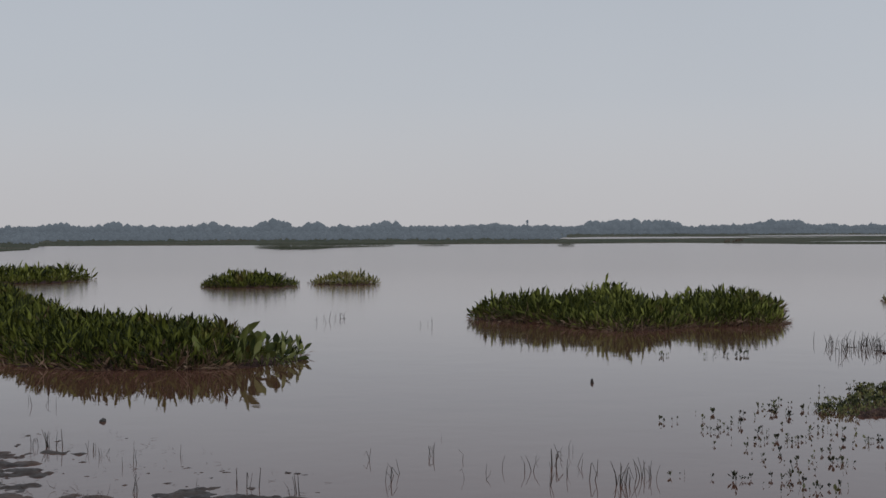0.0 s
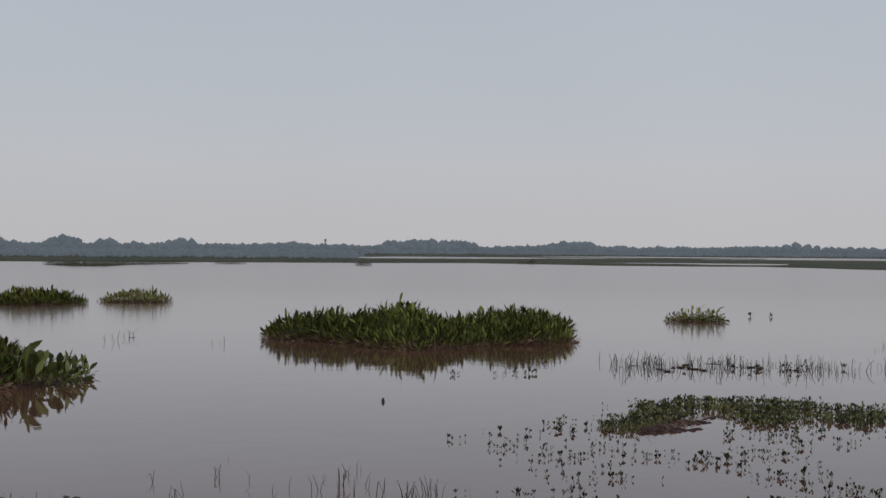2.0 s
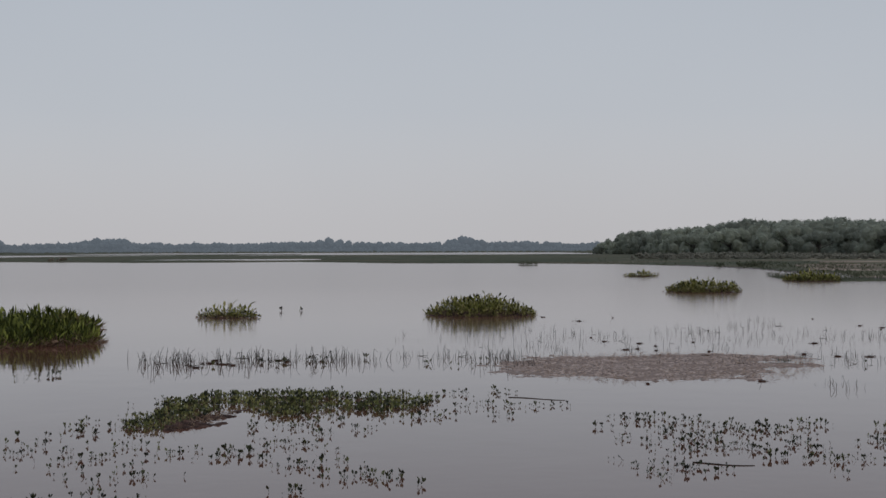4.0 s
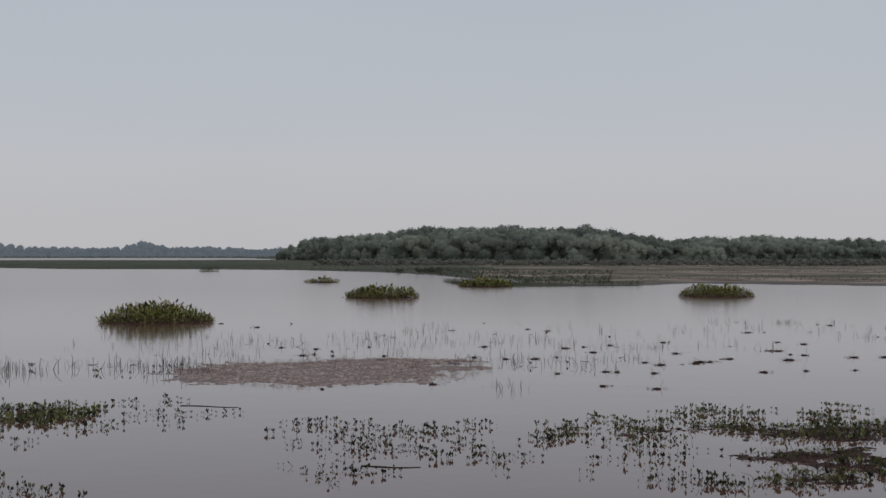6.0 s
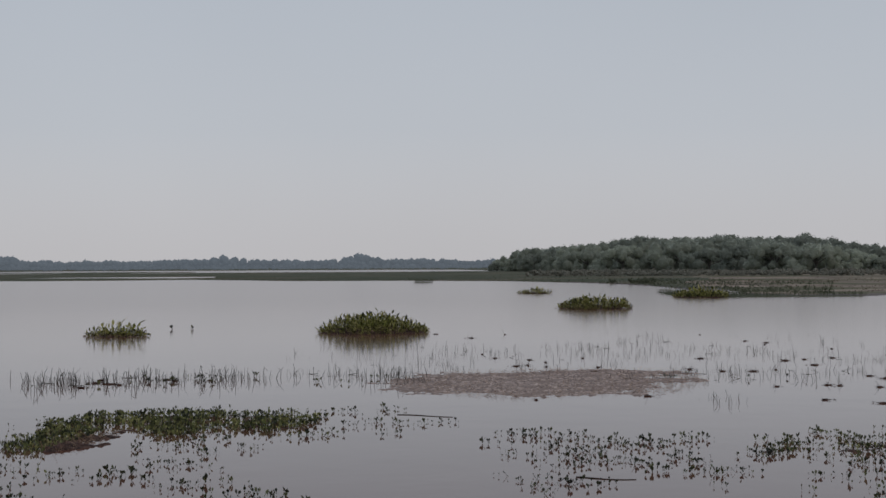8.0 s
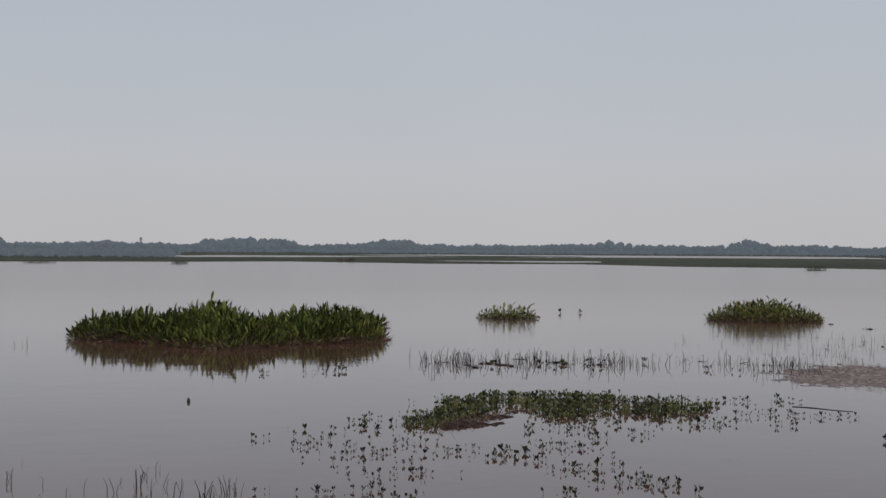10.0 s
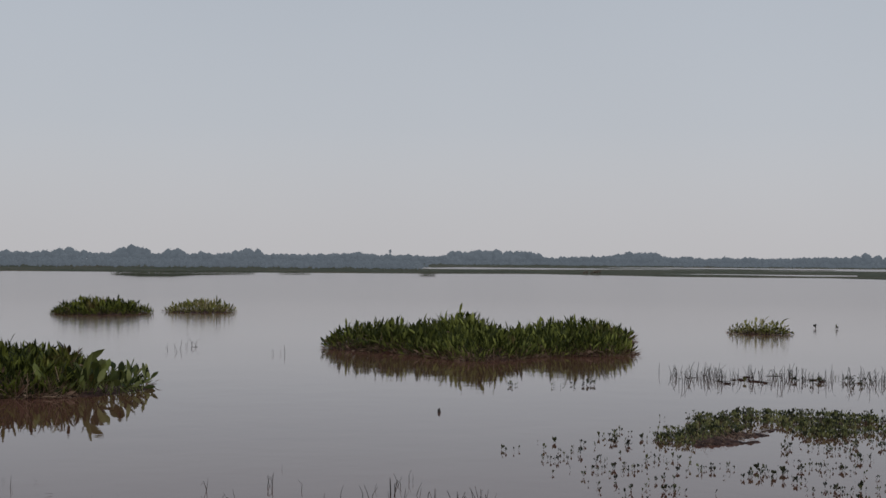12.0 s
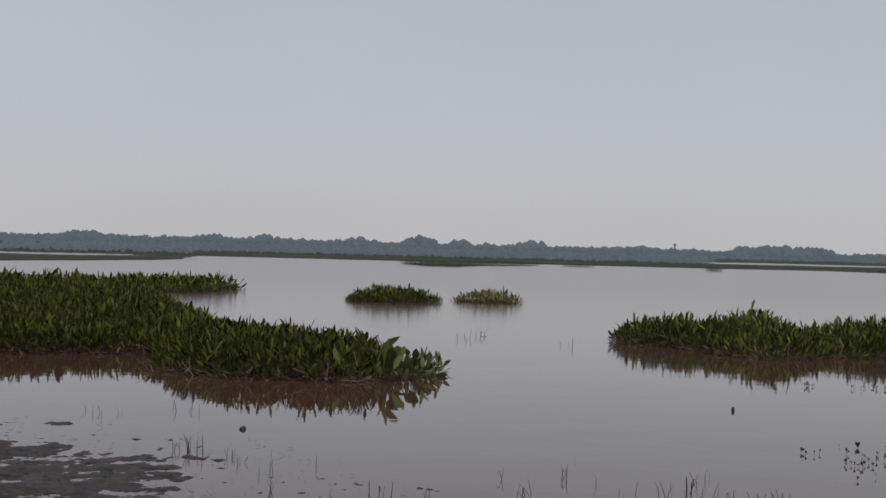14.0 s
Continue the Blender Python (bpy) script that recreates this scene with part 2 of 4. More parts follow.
def polar(az, d):
    a = radians(az)
    return d * math.sin(a), d * math.cos(a)


def oval(az, d, wide, deep, steps=14, seed=1):
    """An uneven oval outline, wide across the sight line and deep along it."""
    cx, cy = polar(az, d)
    a = radians(az)
    pts = []
    for i in range(steps):
        t = 2 * math.pi * i / steps
        k = 1 + 0.22 * n2(math.cos(t), math.sin(t), 1.3, seed)
        u, v = math.cos(t) * wide / 2 * k, math.sin(t) * deep / 2 * k
        pts.append((cx + u * math.cos(a) + v * math.sin(a), cy - u * math.sin(a) + v * math.cos(a)))
    return pts


# ---------------------------------------------------------------- leaf and stem shapes
def leaf_shape(blade, width, stalk, curl, fold, full=0.45, rows=4):
    """A broad leaf of unit height: a three-sided stalk and a folded, curled blade that is widest at full."""
    v, f = [], []
    r = 0.016
    for z, k in ((0.0, 1.2), (stalk, 0.7)):
        for i in range(3):
            a = 2 * math.pi * i / 3
            v.append((math.cos(a) * r * k, math.sin(a) * r * k + curl * 0.15 * z * z, z))
    for i in range(3):
        j = (i + 1) % 3
        f.append((i, j, 3 + j, 3 + i))
    z0 = stalk - 0.02
    b = len(v)
    v.append((0, curl * 0.15 * z0 * z0, z0))
    for k in range(1, rows):
        t = k / rows
        w = width / 2 * math.sin(math.pi * t ** (math.log(0.5) / math.log(full))) ** 0.75
        y = curl * 0.15 * z0 * z0 + curl * t * t
        z = z0 + blade * t * (1 - 0.25 * abs(curl) * t)
        v += [(-w, y + fold * w, z), (0, y, z), (w, y + fold * w, z)]
    v.append((0, curl * 0.15 * z0 * z0 + curl, z0 + blade * (1 - 0.25 * abs(curl))))
    f += [(b, b + 2, b + 1), (b, b + 3, b + 2)]
    for k in range(rows - 2):
        o = b + 1 + 3 * k
        f += [(o, o + 1, o + 4, o + 3), (o + 1, o + 2, o + 5, o + 4)]
    o, tip = b + 1 + 3 * (rows - 2), len(v) - 1
    f += [(o, o + 1, tip), (o + 1, o + 2, tip)]
    return np.array(v), f


NARROW = [leaf_shape(b, w, 1 - b, c, 0.35, fu, 3) for b, w, c, fu in ((0.62, 0.15, 0.10, 0.50), (0.56, 0.17, 0.28, 0.55), (0.66, 0.125, -0.20, 0.46), (0.60, 0.155, 0.45, 0.52), (0.68, 0.11, 0.0, 0.46), (0.54, 0.19, 0.34, 0.57))]
SLIM = [leaf_shape(b, w, 1 - b, c, 0.3, fu, 3) for b, w, c, fu in ((0.56, 0.10, 0.12, 0.45), (0.52, 0.12, 0.30, 0.5), (0.58, 0.09, -0.2, 0.45), (0.54, 0.11, 0.46, 0.5), (0.5, 0.13, 0.2, 0.55))]
SKIRT = [leaf_shape(b, w, 1 - b, c, 0.25, fu) for b, w, c, fu in ((0.72, 0.15, 0.25, 0.45), (0.78, 0.12, -0.2, 0.4), (0.68, 0.18, 0.4, 0.5))]
ROUND = [leaf_shape(b, w, 1 - b, c, 0.3, fu, 4) for b, w, c, fu in ((0.42, 0.17, 0.08, 0.52), (0.38, 0.19, 0.24, 0.56), (0.46, 0.14, -0.18, 0.48), (0.42, 0.16, 0.42, 0.55), (0.5, 0.11, 0.1, 0.48))]
BROAD = [leaf_shape(b, w, 1.02 - b, c, 0.18, fu, 6) for b, w, c, fu in ((0.54, 0.27, 0.08, 0.56), (0.50, 0.31, 0.24, 0.60), (0.58, 0.24, -0.16, 0.54), (0.52, 0.32, 0.38, 0.58), (0.56, 0.22, 0.0, 0.52))]
BLADE = [leaf_shape(0.85, 0.055, 0.17, c, 0.2, 0.35, 4) for c in (0.1, 0.35, -0.2, 0.5)]


def strand_shape(bend, seed):
    """A withered stalk of unit length, bent, three-sided."""
    v, f = [], []
    for k in range(3):
        t = k / 2
        r = 0.026 * (1 - 0.5 * t)
        ox, oy = bend * t * t, 0.2 * bend * math.sin(4 * t + seed)
        for i in range(3):
            a = 2 * math.pi * i / 3
            v.append((ox + math.cos(a) * r, oy + math.sin(a) * r, t))
        if k:
            for i in range(3):
                j = (i + 1) % 3
                f.append((3 * (k - 1) + i, 3 * (k - 1) + j, 3 * k + j, 3 * k + i))
    return np.array(v), f


STRAND = [strand_shape(b, i) for i, b in enumerate((0.1, 0.5, -0.4, 0.8))]


def reed_shape(kind, seed):
    """A dead reed stem of unit height: upright, leaning, bowed, kinked, or snapped over with its top hanging."""
    rnd = random.Random(seed)
    if kind == "straight":
        pts = [(0, 0, -0.15), (0.02, 0.0, 0.4), (rnd.uniform(-0.08, 0.08), 0.02, 1.0)]
    elif kind == "leaning":
        pts = [(0, 0, -0.15), (0.15, 0.0, 0.5), (0.34 + 0.04 * (seed % 5), 0.03, 1.0)]
    elif kind == "bowed":
        pts = [(0, 0, -0.15), (0.05, 0.0, 0.35), (0.09, 0.02, 0.7), (0.05 + 0.03 * (seed % 3), 0.03, 1.0)]
    elif kind == "kinked":
        pts = [(0, 0, -0.15), (0.05, 0.0, 0.45), (0.10, 0.0, 0.52), (-0.32, 0.06, 0.95)]
    else:
        pts = [(0, 0, -0.15), (0.1, 0.0, 0.75), (0.14, 0.02, 0.82), (0.46, 0.05, 0.30 + 0.1 * (seed % 3))]
    v, f = [], []
    for k, (x, y, z) in enumerate(pts):
        r = 0.027 * (1 - 0.55 * k / (len(pts) - 1))
        for i in range(4):
            a = math.pi / 2 * i
            v.append((x + math.cos(a) * r, y + math.sin(a) * r, z))
        if k:
            for i in range(4):
                j = (i + 1) % 4
                f.append((4 * (k - 1) + i, 4 * (k - 1) + j, 4 * k + j, 4 * k + i))
    f.append(tuple(range(len(v) - 4, len(v))))
    return np.array(v), f


REEDS = [reed_shape(k, i) for i, k in enumerate(("straight", "leaning", "bowed", "straight", "leaning", "kinked", "snapped", "leaning", "bowed", "kinked", "straight", "snapped"))]


def sprig_shape(seed):
    """A small floating weed, about 1 high: oval leaves on thin stalks that spread from one crown at the water."""
    rnd = random.Random(seed)
    count = (1, 1, 2, 2, 3, 4, 1, 6, 1, 3, 2, 2)[seed % 12]
    verts = [(math.cos(a) * 0.05, math.sin(a) * 0.05, -0.05) for a in (0, 2.09, 4.19)]
    faces = []
    for i in range(count):
        a = 2 * math.pi * i / count + rnd.uniform(-0.6, 0.6)
        lean = rnd.uniform(0.05, 0.45) + 0.07 * count * rnd.random()
        stalk, blade, wide = rnd.uniform(0.15, 0.42), rnd.uniform(0.5, 0.75), rnd.uniform(0.13, 0.22)
        out = Vector((math.cos(a) * math.sin(lean), math.sin(a) * math.sin(lean), math.cos(lean)))
        end = out * stalk
        o = len(verts)
        verts += [(end.x + math.cos(t) * 0.025, end.y + math.sin(t) * 0.025, end.z) for t in (0, 2.09, 4.19)]
        faces += [(k, (k + 1) % 3, o + (k + 1) % 3, o + k) for k in range(3)]
        nod = (out + Vector((math.cos(a), math.sin(a), -0.5)) * rnd.uniform(-0.3, 0.25)).normalized()
        turn = rnd.uniform(-1.2, 1.2)
        side = (nod.orthogonal().normalized() * math.cos(turn) + nod.cross(nod.orthogonal().normalized()) * math.sin(turn))
        lift = side.cross(nod) * 0.25 * wide
        for t, w in ((0.3, 0.85), (0.65, 1.0)):
            mid = end + nod * blade * t
            verts += [tuple(mid - side * wide * w + lift), tuple(mid), tuple(mid + side * wide * w + lift)]
        verts.append(tuple(end + nod * blade))
        b = o + 3
        faces += [(o, b + 1, b), (o, b + 2, b + 1), (b, b + 1, b + 4, b + 3), (b + 1, b + 2, b + 5, b + 4), (b + 3, b + 4, b + 6), (b + 4, b + 5, b + 6)]
    return np.array(verts), faces


SPRIGS = [sprig_shape(s) for s in range(24)]


def ball(subdivisions):
    b = bmesh.new()
    bmesh.ops.create_icosphere(b, subdivisions=subdivisions, radius=1.0)
    out = [v.co.copy() for v in b.verts], [tuple(v.index for v in f.verts) for f in b.faces]
    b.free()
    return out


BALLS = {1: ball(1), 2: ball(2)}


def template_meshes(name, shapes, mat):
    out = []
    for v, f in shapes:
        me = bpy.data.meshes.new(name)
        me.from_pydata(v.tolist(), [], f)
        me.materials.append(mat)
        out.append(me)
    return out


# ---------------------------------------------------------------- ground and water
FRONT_AZ = [-180, -60, -30, -22, -19, -16, -14.9, -14.3, -10, -1.6, 8, 12, 17.4, 21, 24, 28.5, 33, 37.5, 41.5, 43.5, 44.7, 46.6, 47.5, 49.5, 52.3, 54.2, 58.9, 65, 90, 180]
FRONT_D = [60, 70, 90, 95.8, 104, 116, 125, 160, 161, 161, 167, 176, 156, 156, 160, 139, 136, 128, 109, 96, 84, 81, 68, 64.5, 65.5, 71, 68.5, 67, 60, 60]


def front(az):
    return float(np.interp(az, FRONT_AZ, FRONT_D))


def land_height(x, y):
    """Height of the lake bed and the marsh round it above the water line."""
    d, az = math.hypot(x, y), math.degrees(math.atan2(x, y))
    q = -math.log(math.exp(-min(d, 40)) + math.exp(-max(-30.0, min(y + 3.5, 40)))) + 0.5 * n2(x, y, 0.45, 11) + 0.25 * n2(x, y, 1.4, 12)
    near = 0.10 - 0.055 * max(0.0, q - 1.9) + min(0.6, 0.03 * max(0.0, -1.3 - y)) + (0.05 * n2(x, y, 0.15, 6) if y < -2 else 0)
    e = (d - front(az) * (1 + 0.012 * n2(x, y, 0.08, 3))) / max(d, 1)
    z = max(-0.35, min(0.12, e * 9))
    if e > 0:
        z = 0.05 + min(0.06, e * 0.1) + 0.03 * n2(x, y, 0.05, 5)
        pool, wavy = 0.0, 16 * n2(x, y, 0.02, 8) + 8 * n2(x, y, 0.06, 7)
        if 6.5 < az < 37:
            inner = float(np.interp(az, [6.5, 8, 13, 18, 37], [300, 258, 285, 322, 330]))
            outer = float(np.interp(az, [6.5, 10, 14, 18, 35, 37], [320, 380, 420, 525, 525, 340]))
            pool = 1.0 if inner + wavy < d < outer + wavy and n2(x, y, 0.012, 4) < 0.42 else 0.0
            if 16.5 < az < 25 and 176 + wavy * 0.4 < d < 205 and n2(x, y, 0.05, 9) > 0.0:
                pool = 1.0
        if az < -14.5:
            pool = 1.0 if 135 + 3.7 * max(0.0, az + 19.5) + 0.15 * wavy < d < 164 and n2(x, y, 0.04, 4) < 0.45 else 0.0
        if pool > 0.15:
            z = -0.25
    return max(z, near) if d < 12 or y < 0 else z


def ground_sheet():
    az = np.concatenate([np.linspace(-180, -34, 50)[:-1], np.linspace(-34, 76, 341), np.linspace(76, 180, 30)[1:]])
    rad = np.concatenate([[0.0, 1, 2, 3, 4, 5, 6, 7.5, 9, 11, 14, 18, 22, 28, 34, 41, 48], np.linspace(56, 200, 118), 200 * 1.03 ** np.arange(1, 105)])
    verts, faces, na = [], [], len(az)
    for r in rad:
        for a in az:
            x, y = polar(a, r)
            verts.append((x, y, land_height(x, y)))
    for i in range(len(rad) - 1):
        for j in range(na - 1):
            o = i * na + j
            faces.append((o, o + 1, o + na + 1, o + na))
    g = mesh_object("ground", verts, faces, LAND, smooth=True)
    g.data.materials.append(SAND)
    g.data.materials.append(BED)
    g.data.materials.append(MUD)
    for p in g.data.polygons:
        c = p.center
        a, d = math.degrees(math.atan2(c.x, c.y)), math.hypot(c.x, c.y)
        if d < 9 or (c.y < 1 and d < 20):
            p.material_index = 3
        elif d < 50 and c.y > 0.5:
            p.material_index = 2
        elif d - front(a) < 1.6 and d < 130 and a > 40:
            p.material_index = 3
        elif a > 45.5 + 2 * n2(c.x, c.y, 0.05, 1) and d < 190:
            p.material_index = 1
    return tagged(g, "flat marsh soil and lake bed, bare brown and grassy green", "ground", kind="structure")


ground_sheet()


def water_sheet():
    verts, faces = [(0, 0, 0)], []
    seg = 96
    for r in (20, 80, 300, 1200, 4200):
        for i in range(seg):
            t = 2 * math.pi * i / seg
            verts.append((r * math.sin(t), r * math.cos(t), 0.0))
    for i in range(seg):
        faces.append((0, 1 + (i + 1) % seg, 1 + i))
    for k in range(4):
        o = 1 + k * seg
        for i in range(seg):
            j = (i + 1) % seg
            faces.append((o + i, o + j, o + seg + j, o + seg + i))
    w = mesh_object("water", verts, faces, WATER)
    return tagged(w, "calm turbid brown lake water mirroring the grey sky", "water", kind="structure")


water_sheet()


def mud_patch(name, label, poly, top, mat, step=0.05, rough=0.03, scale=2.2, seed=1, ragged=0.25, kind="structure", category="mud", rise=0.0, spread=0.22):
    """A low lumpy sheet of mud inside an outline, sinking under the water at its ragged edge."""
    xs, ys = [p[0] for p in poly], [p[1] for p in poly]
    x0, x1, y0, y1 = min(xs) - 0.4, max(xs) + 0.4, min(ys) - 0.4, max(ys) + 0.4
    nx, ny = int((x1 - x0) / step), int((y1 - y0) / step)
    verts = []
    for j in range(ny + 1):
        for i in range(nx + 1):
            x, y = x0 + i * step, y0 + j * step
            d, _ = edge_distance(poly, x, y)
            d = d if inside(poly, x, y) else -d
            d += spread + ragged * (n2(x, y, 1.1, seed) + 0.6 * n2(x, y, 3.3, seed + 2) + 0.45 * n2(x, y, 9.0, seed + 3))
            z = top - 0.07 * (1 - max(0.0, min(1.0, d / 0.5))) ** 2
            z += rise * max(0.0, min(1.0, (d - 0.3) / 1.2)) + rough * (n2(x, y, scale, seed + 5) + 0.6 * n2(x, y, scale * 2.7, seed + 6) + 0.65 * n2(x, y, scale * 6.5, seed + 7))
            verts.append((x, y, z if d > -0.3 else -0.08))
    faces = []
    for j in range(ny):
        for i in range(nx):
            o = j * (nx + 1) + i
            if max(verts[o][2], verts[o + 1][2], verts[o + nx + 1][2], verts[o + nx + 2][2]) > -0.04:
                faces.append((o, o + 1, o + nx + 2, o + nx + 1))
    ob = mesh_object(name, verts, faces, mat, smooth=True)
    return tagged(ob, label, category, kind=kind)


mud_patch("mud_bank", "wet brown mud bank at the water's edge with puddles",
          [(-9, 5.5), (-9, 10.9), (-4.3, 10.5), (-3.8, 10.1), (-3.3, 9.5), (-2.8, 9.0), (-2.2, 8.2), (-1.6, 7.75), (-1.0, 7.4), (0.4, 6.4), (0.4, 5.5)],
          0.001, MUD, 0.022, 0.016, 4.5, 3, 0.9, rise=0.008, spread=0.50)
mud_patch("mud_shoal", "drowned mud with dark streaks just breaking the surface", [(-5.5, 8.5), (-5.2, 10.9), (-3.4, 10.9), (-2.2, 10.2), (-1.0, 8.9), (-0.3, 7.6), (-2.5, 7.6)],
          -0.015, MUD, 0.022, 0.020, 7.0, 23, 0.6)
mud_patch("mud_flat", "flat bank of pinkish-brown floating sludge and dead stems",
          [(9.6, 14.6), (10.9, 15.2), (12.7, 14.6), (13.6, 13.5), (12.7, 12.2), (11.4, 11.45), (10.5, 11.75), (9.6, 11.95), (9.3, 12.8), (9.2, 13.8)],
          0.002, SLUDGE, 0.027, 0.012, 9.0, 7, 0.7, rise=0.012, spread=0.36)
mud_patch("mud_flat", "low brown mud bar just above the water", [(16.0, 7.3), (17.3, 8.2), (18.4, 8.5), (20.0, 8.6), (20, 7), (17, 6.4), (15.6, 6.8)], 0.006, SLUDGE, 0.04, 0.018, 6.0, 9, 0.7)
WEED_HUMP = [(3.72, 10.82), (4.09, 11.4), (4.57, 11.52), (4.81, 11.69), (4.24, 10.92), (3.82, 10.61)]
WEED_CARPET = [(3.4, 10.91), (4.09, 11.88), (4.48, 12.72), (5.11, 12.97), (5.62, 12.82), (6.19, 12.52), (6.51, 11.99), (6.96, 11.63), (6.25, 10.88), (5.81, 10.77), (5.58, 11.23),
               (5.07, 10.88), (4.85, 11.0), (5.02, 12.1), (4.57, 11.62), (4.27, 11.31), (3.67, 10.61)]
STRIP_LONG = [(9.62, 6.84), (10.12, 6.83), (10.45, 6.57), (10.42, 6.21), (10.99, 6.04), (11.36, 5.85), (11.86, 5.77), (12.33, 5.51), (12.9, 4.9), (11.6, 4.1), (10.83, 4.8), (10.59, 5.13), (10.14, 5.29),
              (9.87, 5.65), (9.55, 5.87), (9.76, 6.15), (9.8, 6.61)]
STRIP_SHORT = [(8.79, 5.5), (9.07, 5.46), (9.51, 5.28), (9.81, 5.16), (9.52, 5.02), (9.12, 5.05), (8.76, 5.22)]
STRIP_LOW = [(7.8, 4.92), (8.16, 4.88), (8.66, 4.87), (9.21, 4.96), (9.31, 4.6), (9.55, 4.21), (10.1, 3.6), (9.2, 3.0), (8.56, 3.74), (8.53, 4.07), (8.61, 4.44), (8.18, 4.42), (7.85, 4.6)]
STRIP_THIN = [(8.97, 6.96), (9.32, 6.97), (9.65, 6.86), (9.23, 6.66), (8.79, 6.67)]
mud_patch("mud_strip", "long dark strip of rotting weed and mud", STRIP_LONG, 0.004, MAT, 0.03, 0.022, 4.0, 11, 0.35, spread=0.24)
mud_patch("mud_strip", "short dark strip of rotting weed and mud", STRIP_SHORT, 0.008, MAT, 0.025, 0.02, 5.0, 13, 0.15, spread=0.30)
mud_patch("mud_strip", "dark strip of rotting weed and mud", STRIP_LOW, 0.005, MAT, 0.03, 0.022, 4.0, 15, 0.35, spread=0.24)
mud_patch("mud_strip", "thin dark strip of rotting weed", STRIP_THIN, 0.002, MAT, 0.025, 0.02, 5.0, 16, 0.2, spread=0.30)
mud_patch("mud_hump", "low reddish-brown hump of dead weed among green sprigs", WEED_HUMP, 0.018, MAT, 0.025, 0.03, 4.0, 17, 0.12, spread=0.22)
mud_patch("mud_strip", "thin brown scum of dead weed under the green sprigs", WEED_CARPET, -0.006, MAT, 0.03, 0.022, 4.0, 19, 0.3, spread=0.13)


def litter(label, poly, count, size, seed, mat=DEAD, upright=0.9):
    """Short dead stems lying about on a mud bank."""
    rnd = random.Random(seed)
    xs, ys = [p[0] for p in poly], [p[1] for p in poly]
    rows = []
    while len(rows) < count:
        x, y = rnd.uniform(min(xs), max(xs)), rnd.uniform(min(ys), max(ys))
        if inside(poly, x, y):
            rows.append(np.array(placed(x, y, 0.008, rnd.uniform(0, 6.28), rnd.uniform(upright, 1.6), rnd.uniform(0, 6.28), rnd.uniform(*size))))
    v, f = joined(STRAND, rows, [rnd.randrange(4) for _ in rows])
    return tagged(mesh_object("plant_litter", v, f, mat), label, "litter", kind="stuff")


litter("short dead stems strewn over the floating sludge", [(9.6, 14.8), (10.9, 15.4), (12.8, 14.8), (13.8, 13.5), (12.7, 12.0), (11.4, 11.25), (10.5, 11.6), (9.4, 11.8), (9.1, 12.8), (9.1, 13.9)], 4200, (0.015, 0.07), 3)
litter("dead brown stems on the low mud bar", [(16.6, 7.3), (17.0, 8.1), (18.2, 8.6), (20.0, 8.6), (20, 7), (18, 6.5)], 700, (0.02, 0.1), 4)
litter("dead brown stems on the dark mud strips", STRIP_LONG, 2000, (0.02, 0.085), 5, MAT, 0.2)
litter("dead brown stems on the lower mud strip", STRIP_LOW, 1200, (0.02, 0.085), 7, MAT, 0.2)
litter("dead brown stems on the short mud strip", STRIP_SHORT, 300, (0.02, 0.07), 9, MAT, 0.2)
litter("bits of dead stem on the wet mud bank", [(-6, 6.5), (-6, 9.4), (-3.9, 9.6), (-3.2, 9.1), (-2.6, 8.5), (-1.6, 7.9), (-0.8, 7.0)], 1500, (0.012, 0.06), 8, MAT, 0.6)
litter("dark crumbs and bits of stem in the shallows by the mud", [(-6, 9.0), (-5.4, 11.2), (-3.4, 11.0), (-2.0, 10.2), (-0.6, 8.6), (-0.2, 7.6), (-2.0, 7.8)], 260, (0.010, 0.05), 18, MAT, 1.3)
litter("withered orange-brown stalks at the foot of the plant bank", [(-2.55, 14.95), (-2.35, 14.75), (-2.0, 14.85), (-1.85, 15.1), (-2.1, 15.25), (-2.45, 15.15)], 110, (0.10, 0.28), 28, DEAD, 0.25)
litter("withered pale stalks along the foot of the plant bank", [(-4.5, 15.3), (-3.4, 14.72), (-2.5, 14.62), (-1.7, 14.85), (-1.7, 15.1), (-2.5, 14.95), (-3.4, 15.05), (-4.3, 15.6)], 120, (0.08, 0.22), 29, DEAD, 0.7)
litter("withered reddish stalks along the edge of the long island",
       [(2.6, 21.5), (3.0, 20.5), (3.45, 19.95), (4.1, 20.1), (4.66, 20.8), (5.4, 21.0), (5.85, 20.8), (6.35, 21.5), (6.2, 21.8), (5.4, 21.4), (4.6, 21.3), (4.0, 20.6), (3.4, 20.5)], 300, (0.08, 0.24), 30, DEAD, 0.6)
litter("dead reddish stems on the weed hump", WEED_HUMP, 420, (0.02, 0.08), 6)


